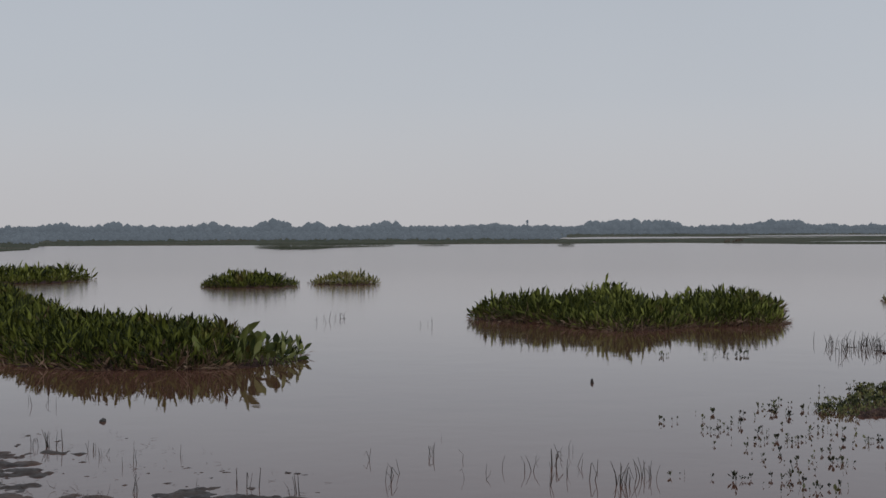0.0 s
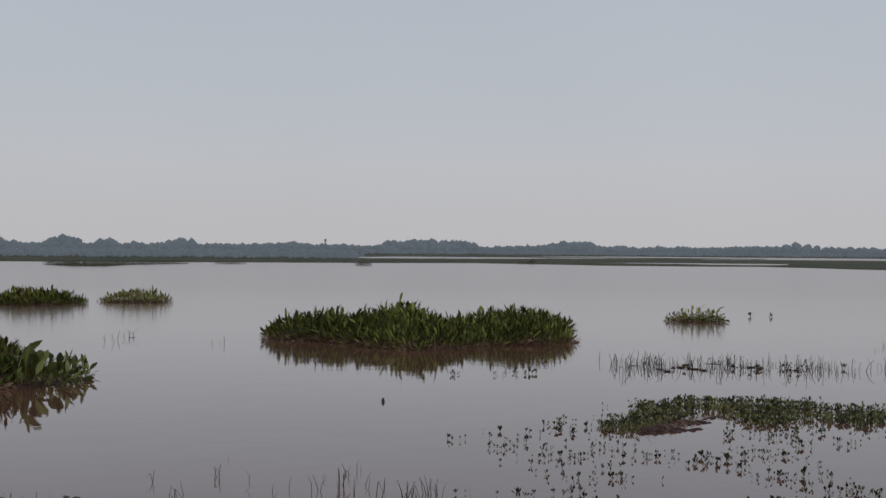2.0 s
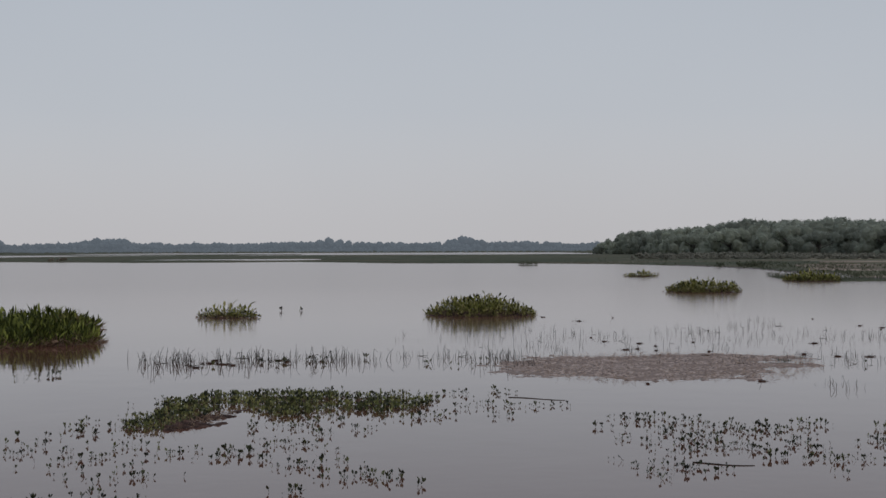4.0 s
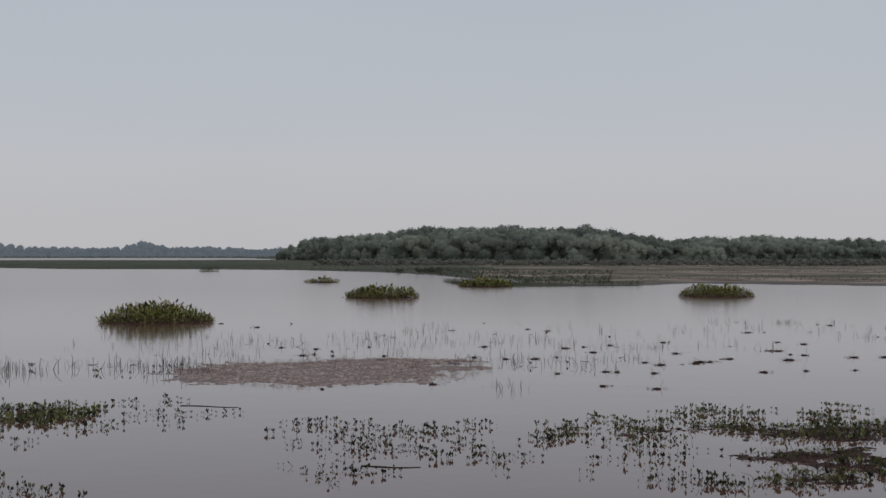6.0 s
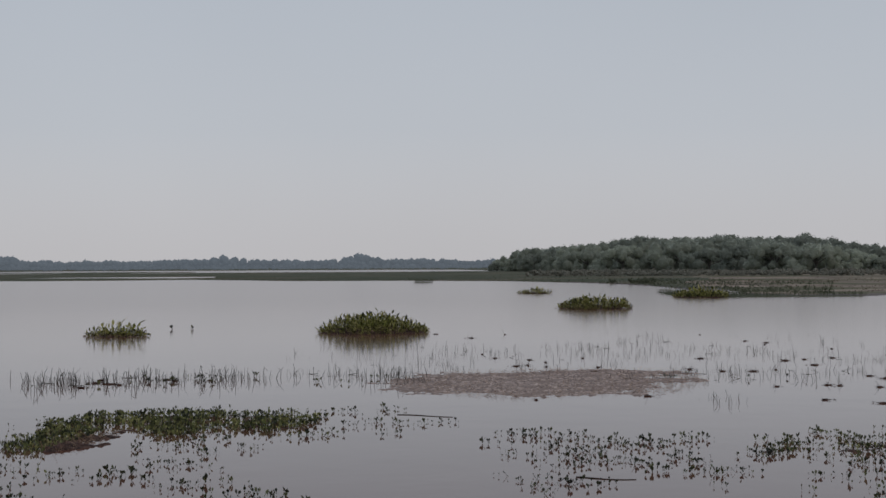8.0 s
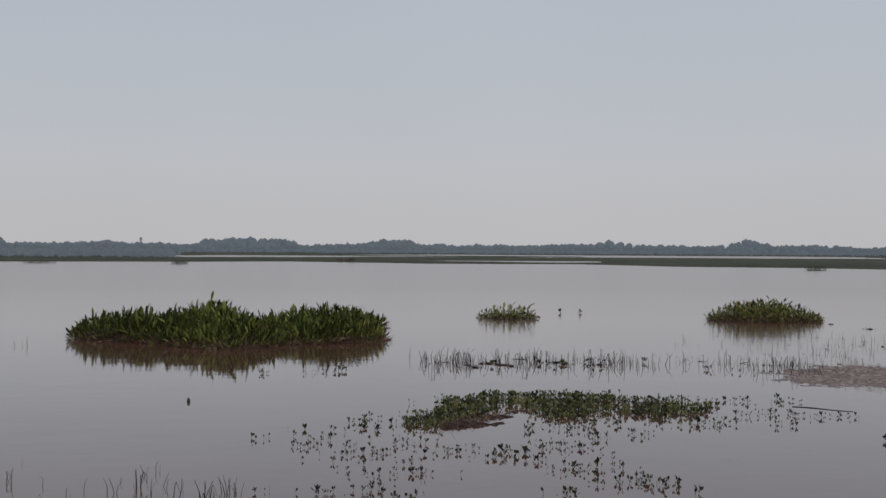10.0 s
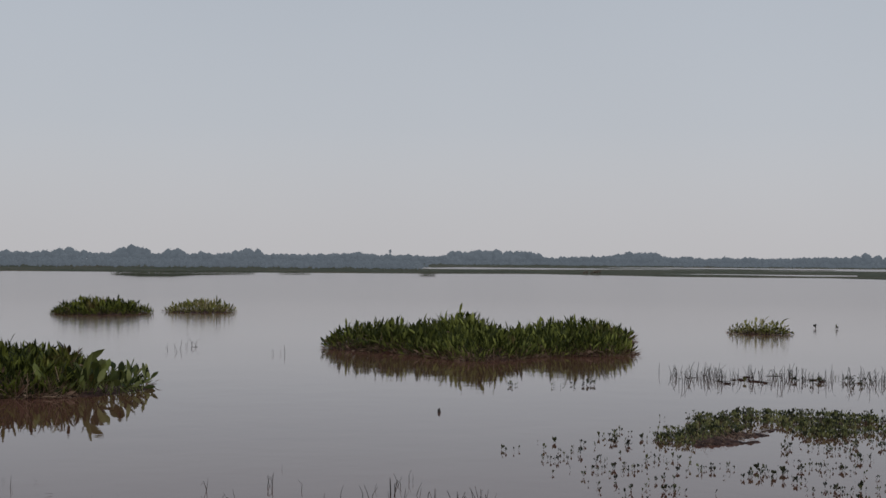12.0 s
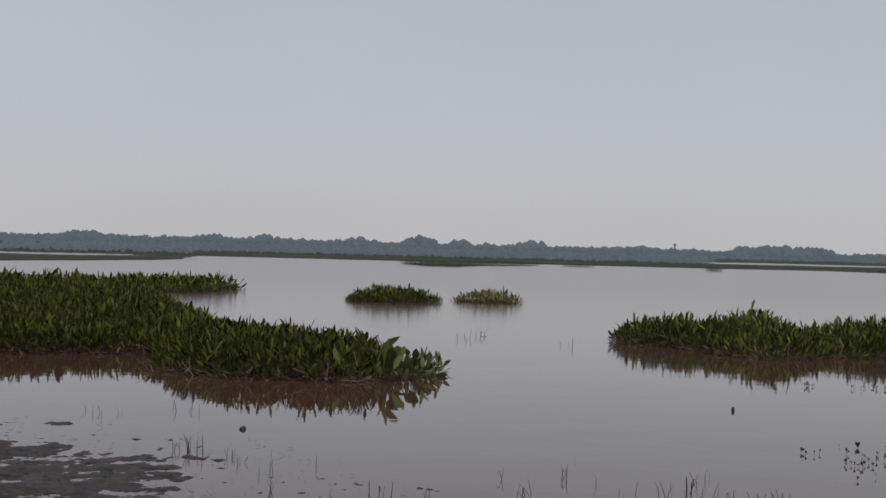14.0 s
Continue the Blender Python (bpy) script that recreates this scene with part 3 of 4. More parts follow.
# ---------------------------------------------------------------- islands of broad-leaved plants
def plant_island(label, poly, height, density, shapes=NARROW, mat=LEAF, seed=1, mound=(), parts=0, near=None, mat_top=0.05, dead=0.12, dome=0.38, thin=False, skirt=2, foot=0.0, loose=1.25, profile=None, leaf=0.0, front_low=None, group="plant islands"):
    """A floating island: a dark mat of roots and dead stalks under a dense stand of upright leaves."""
    rnd = random.Random(seed)
    xs, ys = [p[0] for p in poly], [p[1] for p in poly]
    cx, cy = sum(xs) / len(xs), sum(ys) / len(ys)
    top = tagged(empty("plant_island", cx, cy), label, "water plants", group)
    # mat of roots
    step = max(0.1, min(0.35, (max(xs) - min(xs)) / 26))
    nx, ny = int((max(xs) - min(xs) + 0.6) / step), int((max(ys) - min(ys) + 0.6) / step)
    verts, faces = [], []
    for j in range(ny + 1):
        for i in range(nx + 1):
            x, y = min(xs) - 0.3 + i * step, min(ys) - 0.3 + j * step
            d, _ = edge_distance(poly, x, y)
            d = (d if inside(poly, x, y) else -d) - 0.08 + 0.12 * n2(x, y, 2.0, seed)
            heap = sum(max(0, mh) * math.exp(-((x - mx) ** 2 + (y - my) ** 2) / (mr * mr)) for mx, my, mr, mh in mound) * max(0, min(1, d / 0.25))
            hill = max(0.0, (float(np.interp(x, *profile)) if profile else height) - leaf) if leaf else 0.0
            verts.append((x - cx, y - cy, max(-0.07, min(1, d / 0.25) * mat_top) + 0.7 * heap + 0.4 * hill * max(0, min(1, (d - 0.1) / 0.6)) + 0.02 * n2(x, y, 6, seed)))
    for j in range(ny):
        for i in range(nx):
            o = j * (nx + 1) + i
            if max(verts[k][2] for k in (o, o + 1, o + nx + 1, o + nx + 2)) > -0.04:
                faces.append((o, o + 1, o + nx + 2, o + nx + 1))
    mesh_object("root_mat", verts, faces, MAT, top, "dark tangled mat of roots and dead stalks", True)
    # leaves
    area = 0.5 * abs(sum(poly[i - 1][0] * poly[i][1] - poly[i][0] * poly[i - 1][1] for i in range(len(poly))))
    want, live, gone, low = int(area * density), [], [], []
    tries = 0
    while len(live) < want and tries < want * (3 if thin else 8):
        tries += 1
        x, y = rnd.uniform(min(xs), max(xs)), rnd.uniform(min(ys), max(ys))
        ed, out = edge_distance(poly, x, y)
        ins = inside(poly, x, y)
        sd = (ed if ins else -ed) + 0.16 * n2(x, y, 1.6, seed + 3) + 0.10 * n2(x, y, 4.5, seed + 5) - foot
        if sd < 0 or (n2(x, y, 0.9, seed + 9) < -0.42 and rnd.random() < 0.7):
            continue
        if thin and rnd.random() > (19.0 / math.hypot(x, y)) ** 1.5:
            continue
        total = (float(np.interp(x, *profile)) if profile else height) * (0.95 + (0.12 if profile else 0.30) * n2(x, y, 0.8, seed + 4) + 0.16 * n2(x, y, 2.6, seed + 6))
        if front_low:
            total *= float(np.interp(y, front_low[:2], (front_low[2], 1.0)))
        h = min(total, leaf) if leaf else total
        lift = (total - h) * rnd.random() ** 0.85 * min(1, sd / 0.4)
        h *= 1 - dome * (1 - min(1, sd / 0.7))
        heap = 0.0
        for mx, my, mr, mh in mound:
            bulge = mh * math.exp(-((x - mx) ** 2 + (y - my) ** 2) / (mr * mr))
            heap += max(0, bulge)
            h += min(0, bulge)
        rim = max(0, 1 - sd / 0.45)
        h *= 1 - (0.22 if leaf else 0.35) * rim * rnd.random()
        tall = rnd.random()
        crest = 0.965 - 0.16 * max(0.0, n2(x, y, 1.1, seed + 12))
        h *= rnd.uniform(0.5, 0.85) if tall < 0.65 else rnd.uniform(0.82, 1.0) if tall < crest else rnd.uniform(1.05, 1.35)
        lean = loose * abs(rnd.gauss(0.0, 0.5 if tall < 0.65 else 0.27)) + 0.5 * rim * rnd.random()
        way = out + rnd.gauss(0, 0.6) if rim > 0.2 else rnd.uniform(0, 6.28)
        z = min(mat_top, sd * 0.25) - 0.02 + 0.85 * heap * min(1, sd / 0.22)
        z += lift
        live.append((sd, placed(x - cx, y - cy, z, rnd.uniform(0, 6.28), lean, way, h), rnd.randrange(len(shapes)), x, y))
        if rim > 0.45:
            for _ in range(skirt):
                low.append((placed(x - cx, y - cy, z, rnd.uniform(0, 6.28), rnd.uniform(0.35, 1.15), out + rnd.gauss(0, 0.7), h * rnd.uniform(0.45, 0.8)), rnd.randrange(3)))
        if rnd.random() < dead * (0.10 + 2.4 * rim):
            gone.append((placed(x - cx + 0.1 * math.cos(out) * rim, y - cy + 0.1 * math.sin(out) * rim, z, rnd.uniform(0, 6.28), rnd.uniform(0.7, 1.6), out + rnd.gauss(0, 0.9), h * rnd.uniform(0.35, 0.8)), rnd.randrange(7)))
    chosen = []
    if parts:
        pool = [k for k in range(len(live)) if near is None or near(live[k][3], live[k][4])]
        pool.sort(key=lambda k: live[k][0])
        chosen = pool[:parts]
        meshes = template_meshes("leaf", shapes, mat)
        for k in chosen:
            ob = new("leaf", meshes[live[k][2]])
            ob.parent = top
            ob.matrix_basis = live[k][1]
    taken = set(chosen)
    rest = [live[k] for k in range(len(live)) if k not in taken]
    count = len(shapes)
    v, f = joined(shapes + SKIRT, [np.array(r[1]) for r in rest] + [np.array(r[0]) for r in low], [r[2] for r in rest] + [count + r[1] for r in low])
    ob = mesh_object("foliage", v, f, mat, top, "dense stand of upright green leaves")
    ob["kind"] = "stuff"
    if gone:
        v, f = joined(STRAND + SKIRT, [np.array(g[0]) for g in gone], [g[1] for g in gone])
        ob = mesh_object("withered_litter", v, f, DEAD, top, "withered brown stalks hanging to the water")
        ob["kind"] = "stuff"
    return top


NEAR_BANK = [(-7.3, 16.8), (-5.2, 17.55), (-4.5, 15.8), (-4.2, 15.2), (-3.3, 14.75), (-2.4, 14.7), (-1.75, 14.95), (-1.5, 15.5), (-1.45, 16.25),
             (-1.75, 17.6), (-2.9, 18.9), (-4.3, 20.2), (-5.6, 23.5), (-7.6, 28.5), (-9.8, 34), (-13.2, 36.0), (-17, 36), (-16, 26), (-10, 16.4)]
plant_island("dense bank of dark green water plants with withered brown stalks", NEAR_BANK, 0.43, 430, shapes=NARROW[:5] + SLIM, seed=11, leaf=0.27, thin=True, dome=0.12, mat_top=0.07, skirt=1, foot=0.10, loose=1.45,
             mound=((-12, 30, 8, 0.13), (-3.0, 17.6, 0.7, 0.05)), parts=280, near=lambda x, y: y < 17.2 and x > -4.8, dead=0.55)
plant_island("cluster of large rounded green leaves at the tip of the bank", [(-2.2, 14.9), (-1.6, 15.0), (-1.25, 15.3), (-1.0, 15.8), (-1.05, 16.3), (-1.4, 16.8), (-1.8, 16.6), (-2.0, 15.7)], 0.43, 95,
             shapes=BROAD, mat=LEAF_TIP, seed=12, parts=160, dead=0.12, dome=0.2, skirt=2, loose=1.1, mat_top=0.04, foot=0.0)
plant_island("low arm of green water plants behind the bank", [(-12.4, 39.5), (-10.0, 40.8), (-9.6, 44.0), (-10.8, 45.2), (-13.6, 42.6), (-17.5, 38.6), (-16.5, 35.5), (-13.5, 36.8)], 0.52, 110, seed=13)
plant_island("long green island of upright water plants with reddish dead stalks",
             [(1.35, 22.9), (1.75, 22.6), (2.1, 22.3), (2.6, 21.6), (3.1, 20.5), (3.45, 20.0), (4.08, 20.2), (4.66, 20.9), (5.4, 21.1), (5.85, 20.9), (6.3, 21.6), (6.5, 22.5), (6.9, 24.2), (7.6, 26.2), (7.3, 26.6),
              (6.4, 25.0), (5.4, 24.2), (3.8, 24.3), (2.4, 24.2), (1.6, 23.8)],
             0.45, 560, shapes=SLIM + NARROW[:2], leaf=0.31, mat=LEAF_ISLE, seed=21, mat_top=0.05, dome=0.10, skirt=0, foot=0.03, loose=1.25, parts=220, near=lambda x, y: y < 22, dead=0.8, front_low=(20.3, 23.4, 0.60),
             profile=([1.3, 1.6, 1.9, 2.5, 2.9, 3.35, 3.72, 4.1, 4.6, 4.85, 5.3, 5.9, 6.3, 6.6, 7.5], [0.42, 0.54, 0.60, 0.55, 0.50, 0.60, 0.75, 0.58, 0.33, 0.42, 0.58, 0.58, 0.55, 0.46, 0.36]))
plant_island("small oval island of green water plants", oval(-6.05, 38.2, 2.7, 2.3, seed=2), 0.50, 400, leaf=0.32, seed=31)
plant_island("small low island of yellowish green water plants", oval(-2.05, 39.2, 2.0, 1.7, seed=3), 0.40, 170, mat=LEAF_PALE, seed=32, dead=0.25)
plant_island("small tuft of pale green leaves with drooping stalks", oval(21.55, 30.2, 1.3, 1.1, seed=4), 0.54, 260, shapes=ROUND, mat=LEAF_DARK, loose=2.3, dome=0.55, seed=33, dead=0.4)
plant_island("oval island of olive green water plants", oval(32.1, 30.6, 2.5, 1.9, seed=5), 0.50, 460, leaf=0.28, shapes=ROUND, mat=LEAF_DARK, seed=34, dead=0.15)
plant_island("small low dark island of water plants", oval(38.75, 71.8, 1.75, 1.6, seed=6), 0.33, 150, shapes=ROUND, mat=LEAF_DARK, seed=35)
plant_island("small island of olive green leaves", oval(41.4, 46.7, 2.25, 1.7, seed=7), 0.50, 420, leaf=0.32, shapes=ROUND, mat=LEAF_DARK, seed=36, dead=0.2)
plant_island("dark green clump on a low tongue of marsh", oval(45.75, 62.8, 2.6, 2.2, seed=8), 0.52, 150, shapes=ROUND, mat=LEAF_DARK, seed=37)
plant_island("dark green island of short leafy plants", oval(55.3, 48.8, 2.6, 2.0, seed=9), 0.48, 420, leaf=0.28, shapes=ROUND, mat=LEAF_DARK, seed=38, dead=0.3, dome=0.5)


# ---------------------------------------------------------------- floating weed beds
SPRIG_MESH = template_meshes("sprig", SPRIGS, WEED)


def weed_bed(label, seed, spots=(), beds=(), carpets=(), size=(0.024, 0.056), parts=280, group="floating weed beds"):
    """Small floating weeds: tufts at spots (x, y, count), loose tufts over beds and close cover over carpets (outline, count per square metre)."""
    rnd = random.Random(seed)
    first = spots[0] if spots else (beds or carpets)[0][0][0]
    cx, cy = first[0], first[1]
    top = tagged(empty("weed_bed", cx, cy), label, "water weeds", group)
    loose, close = [], []

    def put(rows, x, y, tall=1.0):
        rows.append((placed(x - cx, y - cy, 0.008, rnd.uniform(0, 6.28), rnd.uniform(0, 0.35), rnd.uniform(0, 6.28), tall * rnd.uniform(*size)), rnd.randrange(len(SPRIGS)), math.hypot(x, y)))

    for x0, y0, count in spots:
        for _ in range(int(count * 1.6)):
            put(loose, x0 + rnd.gauss(0, 0.030 + 0.008 * count), y0 + rnd.gauss(0, 0.04 + 0.012 * count), rnd.choice((0.6, 0.8, 1.0, 1.15)))
    for rows, regions, grain in ((loose, beds, True), (close, carpets, False)):
        for poly, density in regions:
            xs, ys = [p[0] for p in poly], [p[1] for p in poly]
            want = int(density * 0.5 * abs(sum(poly[k - 1][0] * poly[k][1] - poly[k][0] * poly[k - 1][1] for k in range(len(poly)))))
            made = tries = 0
            while made < want and tries < want * 30:
                tries += 1
                x, y = rnd.uniform(min(xs), max(xs)), rnd.uniform(min(ys), max(ys))
                gap = n2(x, y, 2.6, seed) + 0.5 * n2(x, y, 7, seed + 1)
                if not inside(poly, x, y) or gap < (0.0 if grain else -0.42):
                    continue
                for _ in range(rnd.choice((1, 1, 2, 3, 5)) if grain else 1):
                    put(rows, x + rnd.gauss(0, 0.04), y + rnd.gauss(0, 0.05), 1.0 + (0.3 * gap if not grain else 0.0))
                    made += 1
    loose.sort(key=lambda r: r[2])
    for m, k, _ in loose[:parts]:
        ob = new("sprig", SPRIG_MESH[k])
        ob.parent = top
        ob.matrix_basis = m
    for rows, mat in ((loose[parts:], WEED), (close, CARPET)):
        if rows:
            v, f = joined(SPRIGS, [np.array(r[0]) for r in rows], [r[1] for r in rows])
            ob = mesh_object("weed_cover", v, f, mat, top, "crowd of small dark green leaves")
            ob["kind"] = "stuff"
    return top


weed_bed("long bed of small green floating weeds round a dead hump", 5, parts=300,
         spots=[(2.14, 10.4, 4), (2.56, 10.96, 2), (2.37, 9.96, 3), (2.57, 10.34, 7), (2.45, 10.08, 4), (2.87, 10.79, 3), (2.57, 9.32, 9), (2.78, 9.9, 4), (2.49, 8.82, 3), (2.82, 9.48, 8), (2.97, 9.58, 5), (3.28, 9.97, 12),
                (2.96, 9.06, 4), (2.67, 8.55, 8), (2.87, 8.57, 8), (3.34, 9.39, 6), (3.59, 9.48, 4), (3.58, 9.08, 5), (3.82, 9.14, 8), (3.9, 8.8, 4), (4.31, 9.6, 9), (4.18, 9.34, 8), (4.84, 10.07, 5), (4.81, 9.78, 6),
                (4.42, 9.21, 9), (3.93, 8.41, 9), (4.08, 8.47, 5), (4.34, 8.4, 4), (5.24, 9.86, 5), (3.92, 7.83, 3)],
         beds=[([(2.96, 10.98), (3.39, 11.68), (3.86, 11.34), (3.63, 10.63), (3.3, 10.49)], 110), ([(3.4, 11.9), (4.2, 12.9), (5.6, 13.3), (6.4, 12.9), (7.3, 11.9), (6.9, 11.5), (5.2, 12.7), (4.3, 12.3), (3.8, 11.6)], 60),
               ([(4.3, 10.2), (4.4, 10.9), (5.7, 10.9), (6.6, 10.9), (6.2, 10.2), (5.2, 10.2)], 50)],
         carpets=[(WEED_CARPET, 620)])
weed_bed("loose tufts of small dark weeds scattered in open water", 15,
         spots=[(4.11, 7.8, 7), (4.23, 7.87, 6), (4.22, 7.73, 9), (4.27, 7.48, 3), (3.47, 7.56, 5), (4.56, 10.42, 5), (4.73, 10.33, 5), (5.96, 10.41, 4), (6.19, 10.29, 4), (7.24, 11.83, 8), (6.71, 10.68, 4), (7.0, 10.84, 10), (7.54, 11.55, 6),
                (7.79, 11.73, 5), (6.67, 10.04, 6), (7.16, 10.55, 5), (7.34, 10.45, 7), (7.56, 10.44, 4), (4.21, 8.46, 3), (3.67, 9.03, 4), (3.45, 9.33, 4)])
weed_bed("bed of small dark floating weeds with open water between", 6,
         spots=[(7.0, 8.9, 4), (7.45, 9.34, 4), (7.59, 9.36, 5), (6.68, 8.43, 3), (6.62, 8.22, 4), (6.72, 8.04, 4), (7.13, 8.29, 13), (7.38, 8.53, 9), (7.85, 8.83, 6), (7.39, 8.18, 8), (7.85, 8.57, 4), (6.61, 7.66, 9), (6.89, 7.79, 4),
                (6.01, 7.47, 3), (5.95, 7.22, 3), (5.87, 6.98, 4), (5.83, 6.83, 5), (6.12, 7.12, 6), (5.99, 6.86, 5), (6.24, 7.07, 4), (6.26, 6.92, 5), (6.37, 6.81, 4)],
         beds=[([(7.09, 8.8), (7.66, 9.4), (7.99, 9.1), (8.14, 8.7), (8.43, 8.4), (8.6, 8.1), (7.85, 7.4), (7.0, 7.4), (6.5, 7.6)], 45)])
weed_bed("tufts of small dark weeds standing in rows in the water", 16,
         spots=[(7.87, 8.3, 7), (8.04, 8.38, 5), (7.11, 7.53, 8), (7.18, 7.47, 9), (7.24, 7.41, 8), (7.1, 7.58, 5), (8.15, 8.28, 4), (7.85, 7.92, 5), (8.14, 8.03, 4), (7.05, 6.99, 6), (7.62, 7.37, 7), (7.78, 7.43, 5), (7.55, 7.1, 5),
                (7.29, 6.75, 9), (7.33, 6.71, 9), (7.46, 6.58, 6), (8.46, 8.14, 5), (8.62, 8.19, 5), (6.89, 6.29, 2)])
weed_bed("wide bed of floating weeds between dark mud strips", 7, parts=300,
         spots=[(8.49, 6.29, 5), (8.1, 5.88, 8), (7.7, 5.55, 8), (8.3, 5.87, 6), (8.67, 5.99, 4), (7.86, 6.03, 4), (7.77, 6.2, 4), (7.32, 5.34, 3), (7.34, 5.2, 5), (7.34, 5.02, 9), (7.72, 5.2, 9), (7.83, 5.02, 8), (7.56, 4.79, 7),
                (7.54, 5.21, 6), (8.79, 5.58, 5), (8.6, 5.38, 5), (8.69, 6.53, 9), (8.18, 7.04, 6), (8.47, 6.75, 5), (7.25, 5.83, 2)],
         beds=[([(8.38, 7.54), (9.23, 7.93), (9.93, 7.84), (10.6, 7.63), (11.39, 7.73), (11.3, 7.27), (11.92, 7.01), (12.34, 6.82), (11.97, 6.3), (11.14, 6.18), (10.84, 6.59), (10.54, 7.07), (9.81, 6.92), (9.41, 7.04), (8.46, 6.99), (8.13, 7.0)], 150),
               ([(8.6, 6.5), (9.4, 6.7), (9.3, 6.3), (8.4, 5.9), (8.0, 6.0)], 70), ([(7.4, 5.1), (7.9, 5.1), (8.4, 4.4), (8.4, 4.0), (7.5, 4.6)], 130)],
         carpets=[(STRIP_LONG, 330), (STRIP_SHORT, 200), (STRIP_LOW, 380), (STRIP_THIN, 260)])
weed_bed("few dark leaves floating in front of the island", 8, spots=[(3.25, 16.0, 5), (3.75, 15.9, 3), (4.0, 16.0, 4), (4.2, 16.1, 5)], size=(0.04, 0.07))
weed_bed("scattered dark weeds between the reeds", 10, size=(0.03, 0.08),
         beds=[([(5.6, 16.6), (6.5, 17.4), (8.6, 16.6), (8.4, 15.6), (6.8, 16.0)], 16), ([(8.7, 15.4), (10.0, 15.2), (10.2, 14.4), (8.9, 14.5)], 14), ([(13, 13.4), (14.6, 12.4), (14, 11.6), (12.6, 12.6)], 5)])
weed_bed("few sprigs standing near the shore", 9, spots=[(1.74, 8.15, 2), (2.0, 8.0, 3), (2.12, 8.1, 2), (2.28, 7.85, 4), (2.42, 8.1, 3), (2.44, 7.75, 9)], size=(0.03, 0.06))


# ---------------------------------------------------------------- reeds
REED_MESH = template_meshes("stem", REEDS, REED)


def reed_stand(label, areas, seed, size=(0.12, 0.30), parts=300, group="reed stands", spots=(), fallen=0.06):
    """Sparse dead reed stems in the water, over areas (x, y, half length, half width, turn, count) and at spots (x, y, count, height); some lie fallen."""
    rnd = random.Random(seed)
    cx, cy = areas[0][0], areas[0][1]
    top = tagged(empty("reed_stand", cx, cy), label, "reeds", group)
    rows = []

    def put(x, y, tall):
        lean = abs(rnd.gauss(0, 0.24))
        if rnd.random() < fallen:
            lean, tall = rnd.uniform(1.5, 1.56), tall * 1.3
        rows.append((placed(x - cx, y - cy, 0, rnd.uniform(0, 6.28), lean, rnd.uniform(0, 6.28), tall), rnd.randrange(len(REEDS)), math.hypot(x, y)))

    for x, y, count, tall in spots:
        for _ in range(count):
            put(x + rnd.gauss(0, 0.02), y + rnd.gauss(0, 0.03), tall * rnd.uniform(0.6, 1.1))
    for x0, y0, a, b, turn, count in areas:
        ca, sa = math.cos(radians(turn)), math.sin(radians(turn))
        tufts = [(rnd.uniform(-1, 1), rnd.uniform(-1, 1)) for _ in range(max(2, count // 4))]
        for _ in range(count):
            u, v = rnd.choice(tufts)
            put(x0 + u * a * ca - v * b * sa + rnd.gauss(0, 0.10), y0 + u * a * sa + v * b * ca + rnd.gauss(0, 0.10), size[0] + (size[1] - size[0]) * rnd.random() ** 1.5)
    rows.sort(key=lambda r: r[2])
    for m, k, _ in rows[:parts]:
        ob = new("stem", REED_MESH[k])
        ob.parent = top
        ob.matrix_basis = m
    if rows[parts:]:
        v, f = joined(REEDS, [np.array(r[0]) for r in rows[parts:]], [r[1] for r in rows[parts:]])
        ob = mesh_object("stubble", v, f, REED, top)
        ob["kind"] = "stuff"
    return top


reed_stand("thin dead reed stems standing in shallow water near the shore", [(0.6, 8.3, 0.8, 0.3, 0, 6)], 41, (0.03, 0.10), fallen=0.0,
           spots=[(-0.14, 8.85, 2, 0.11), (-0.02, 8.08, 3, 0.10), (0.03, 8.33, 2, 0.12), (0.26, 9.06, 2, 0.08), (0.29, 8.94, 2, 0.10), (0.36, 9.72, 1, 0.05), (0.46, 8.82, 1, 0.11), (0.58, 8.4, 1, 0.10), (0.59, 8.15, 1, 0.08),
                  (0.69, 8.49, 1, 0.12), (0.85, 8.38, 3, 0.09), (1.03, 8.55, 4, 0.11), (1.09, 8.27, 2, 0.11), (1.24, 9.12, 2, 0.08), (1.18, 8.07, 2, 0.12), (1.36, 7.95, 8, 0.13), (1.40, 7.9, 6, 0.10), (1.53, 8.15, 6, 0.14),
                  (1.57, 8.12, 4, 0.09), (0.95, 7.91, 2, 0.10), (0.95, 8.79, 1, 0.08), (1.11, 8.94, 2, 0.08)])
reed_stand("few thin stems near the mud bank", [(-3.5, 11.4, 0.7, 0.6, 0, 12), (-1.6, 8.9, 0.6, 0.5, 0, 4)], 42, (0.03, 0.10), fallen=0.0,
           spots=[(-2.52, 9.55, 4, 0.10), (-2.42, 9.57, 7, 0.13), (-2.36, 9.55, 3, 0.12), (-2.08, 9.35, 6, 0.07), (-1.96, 9.1, 4, 0.07), (-1.78, 9.41, 1, 0.06), (-0.95, 8.1, 2, 0.09), (-0.85, 7.98, 4, 0.13), (-0.57, 7.73, 4, 0.12),
                  (-1.51, 7.87, 4, 0.10), (-1.15, 7.8, 2, 0.07)])
reed_stand("band of dead brown reeds standing in open water", [(7.0, 16.7, 1.5, 0.9, -15, 300), (6.6, 16.8, 0.9, 0.6, -15, 120), (8.9, 16.0, 0.9, 0.6, -20, 80), (9.6, 14.9, 0.6, 0.8, 0, 90)], 43, (0.03, 0.18))
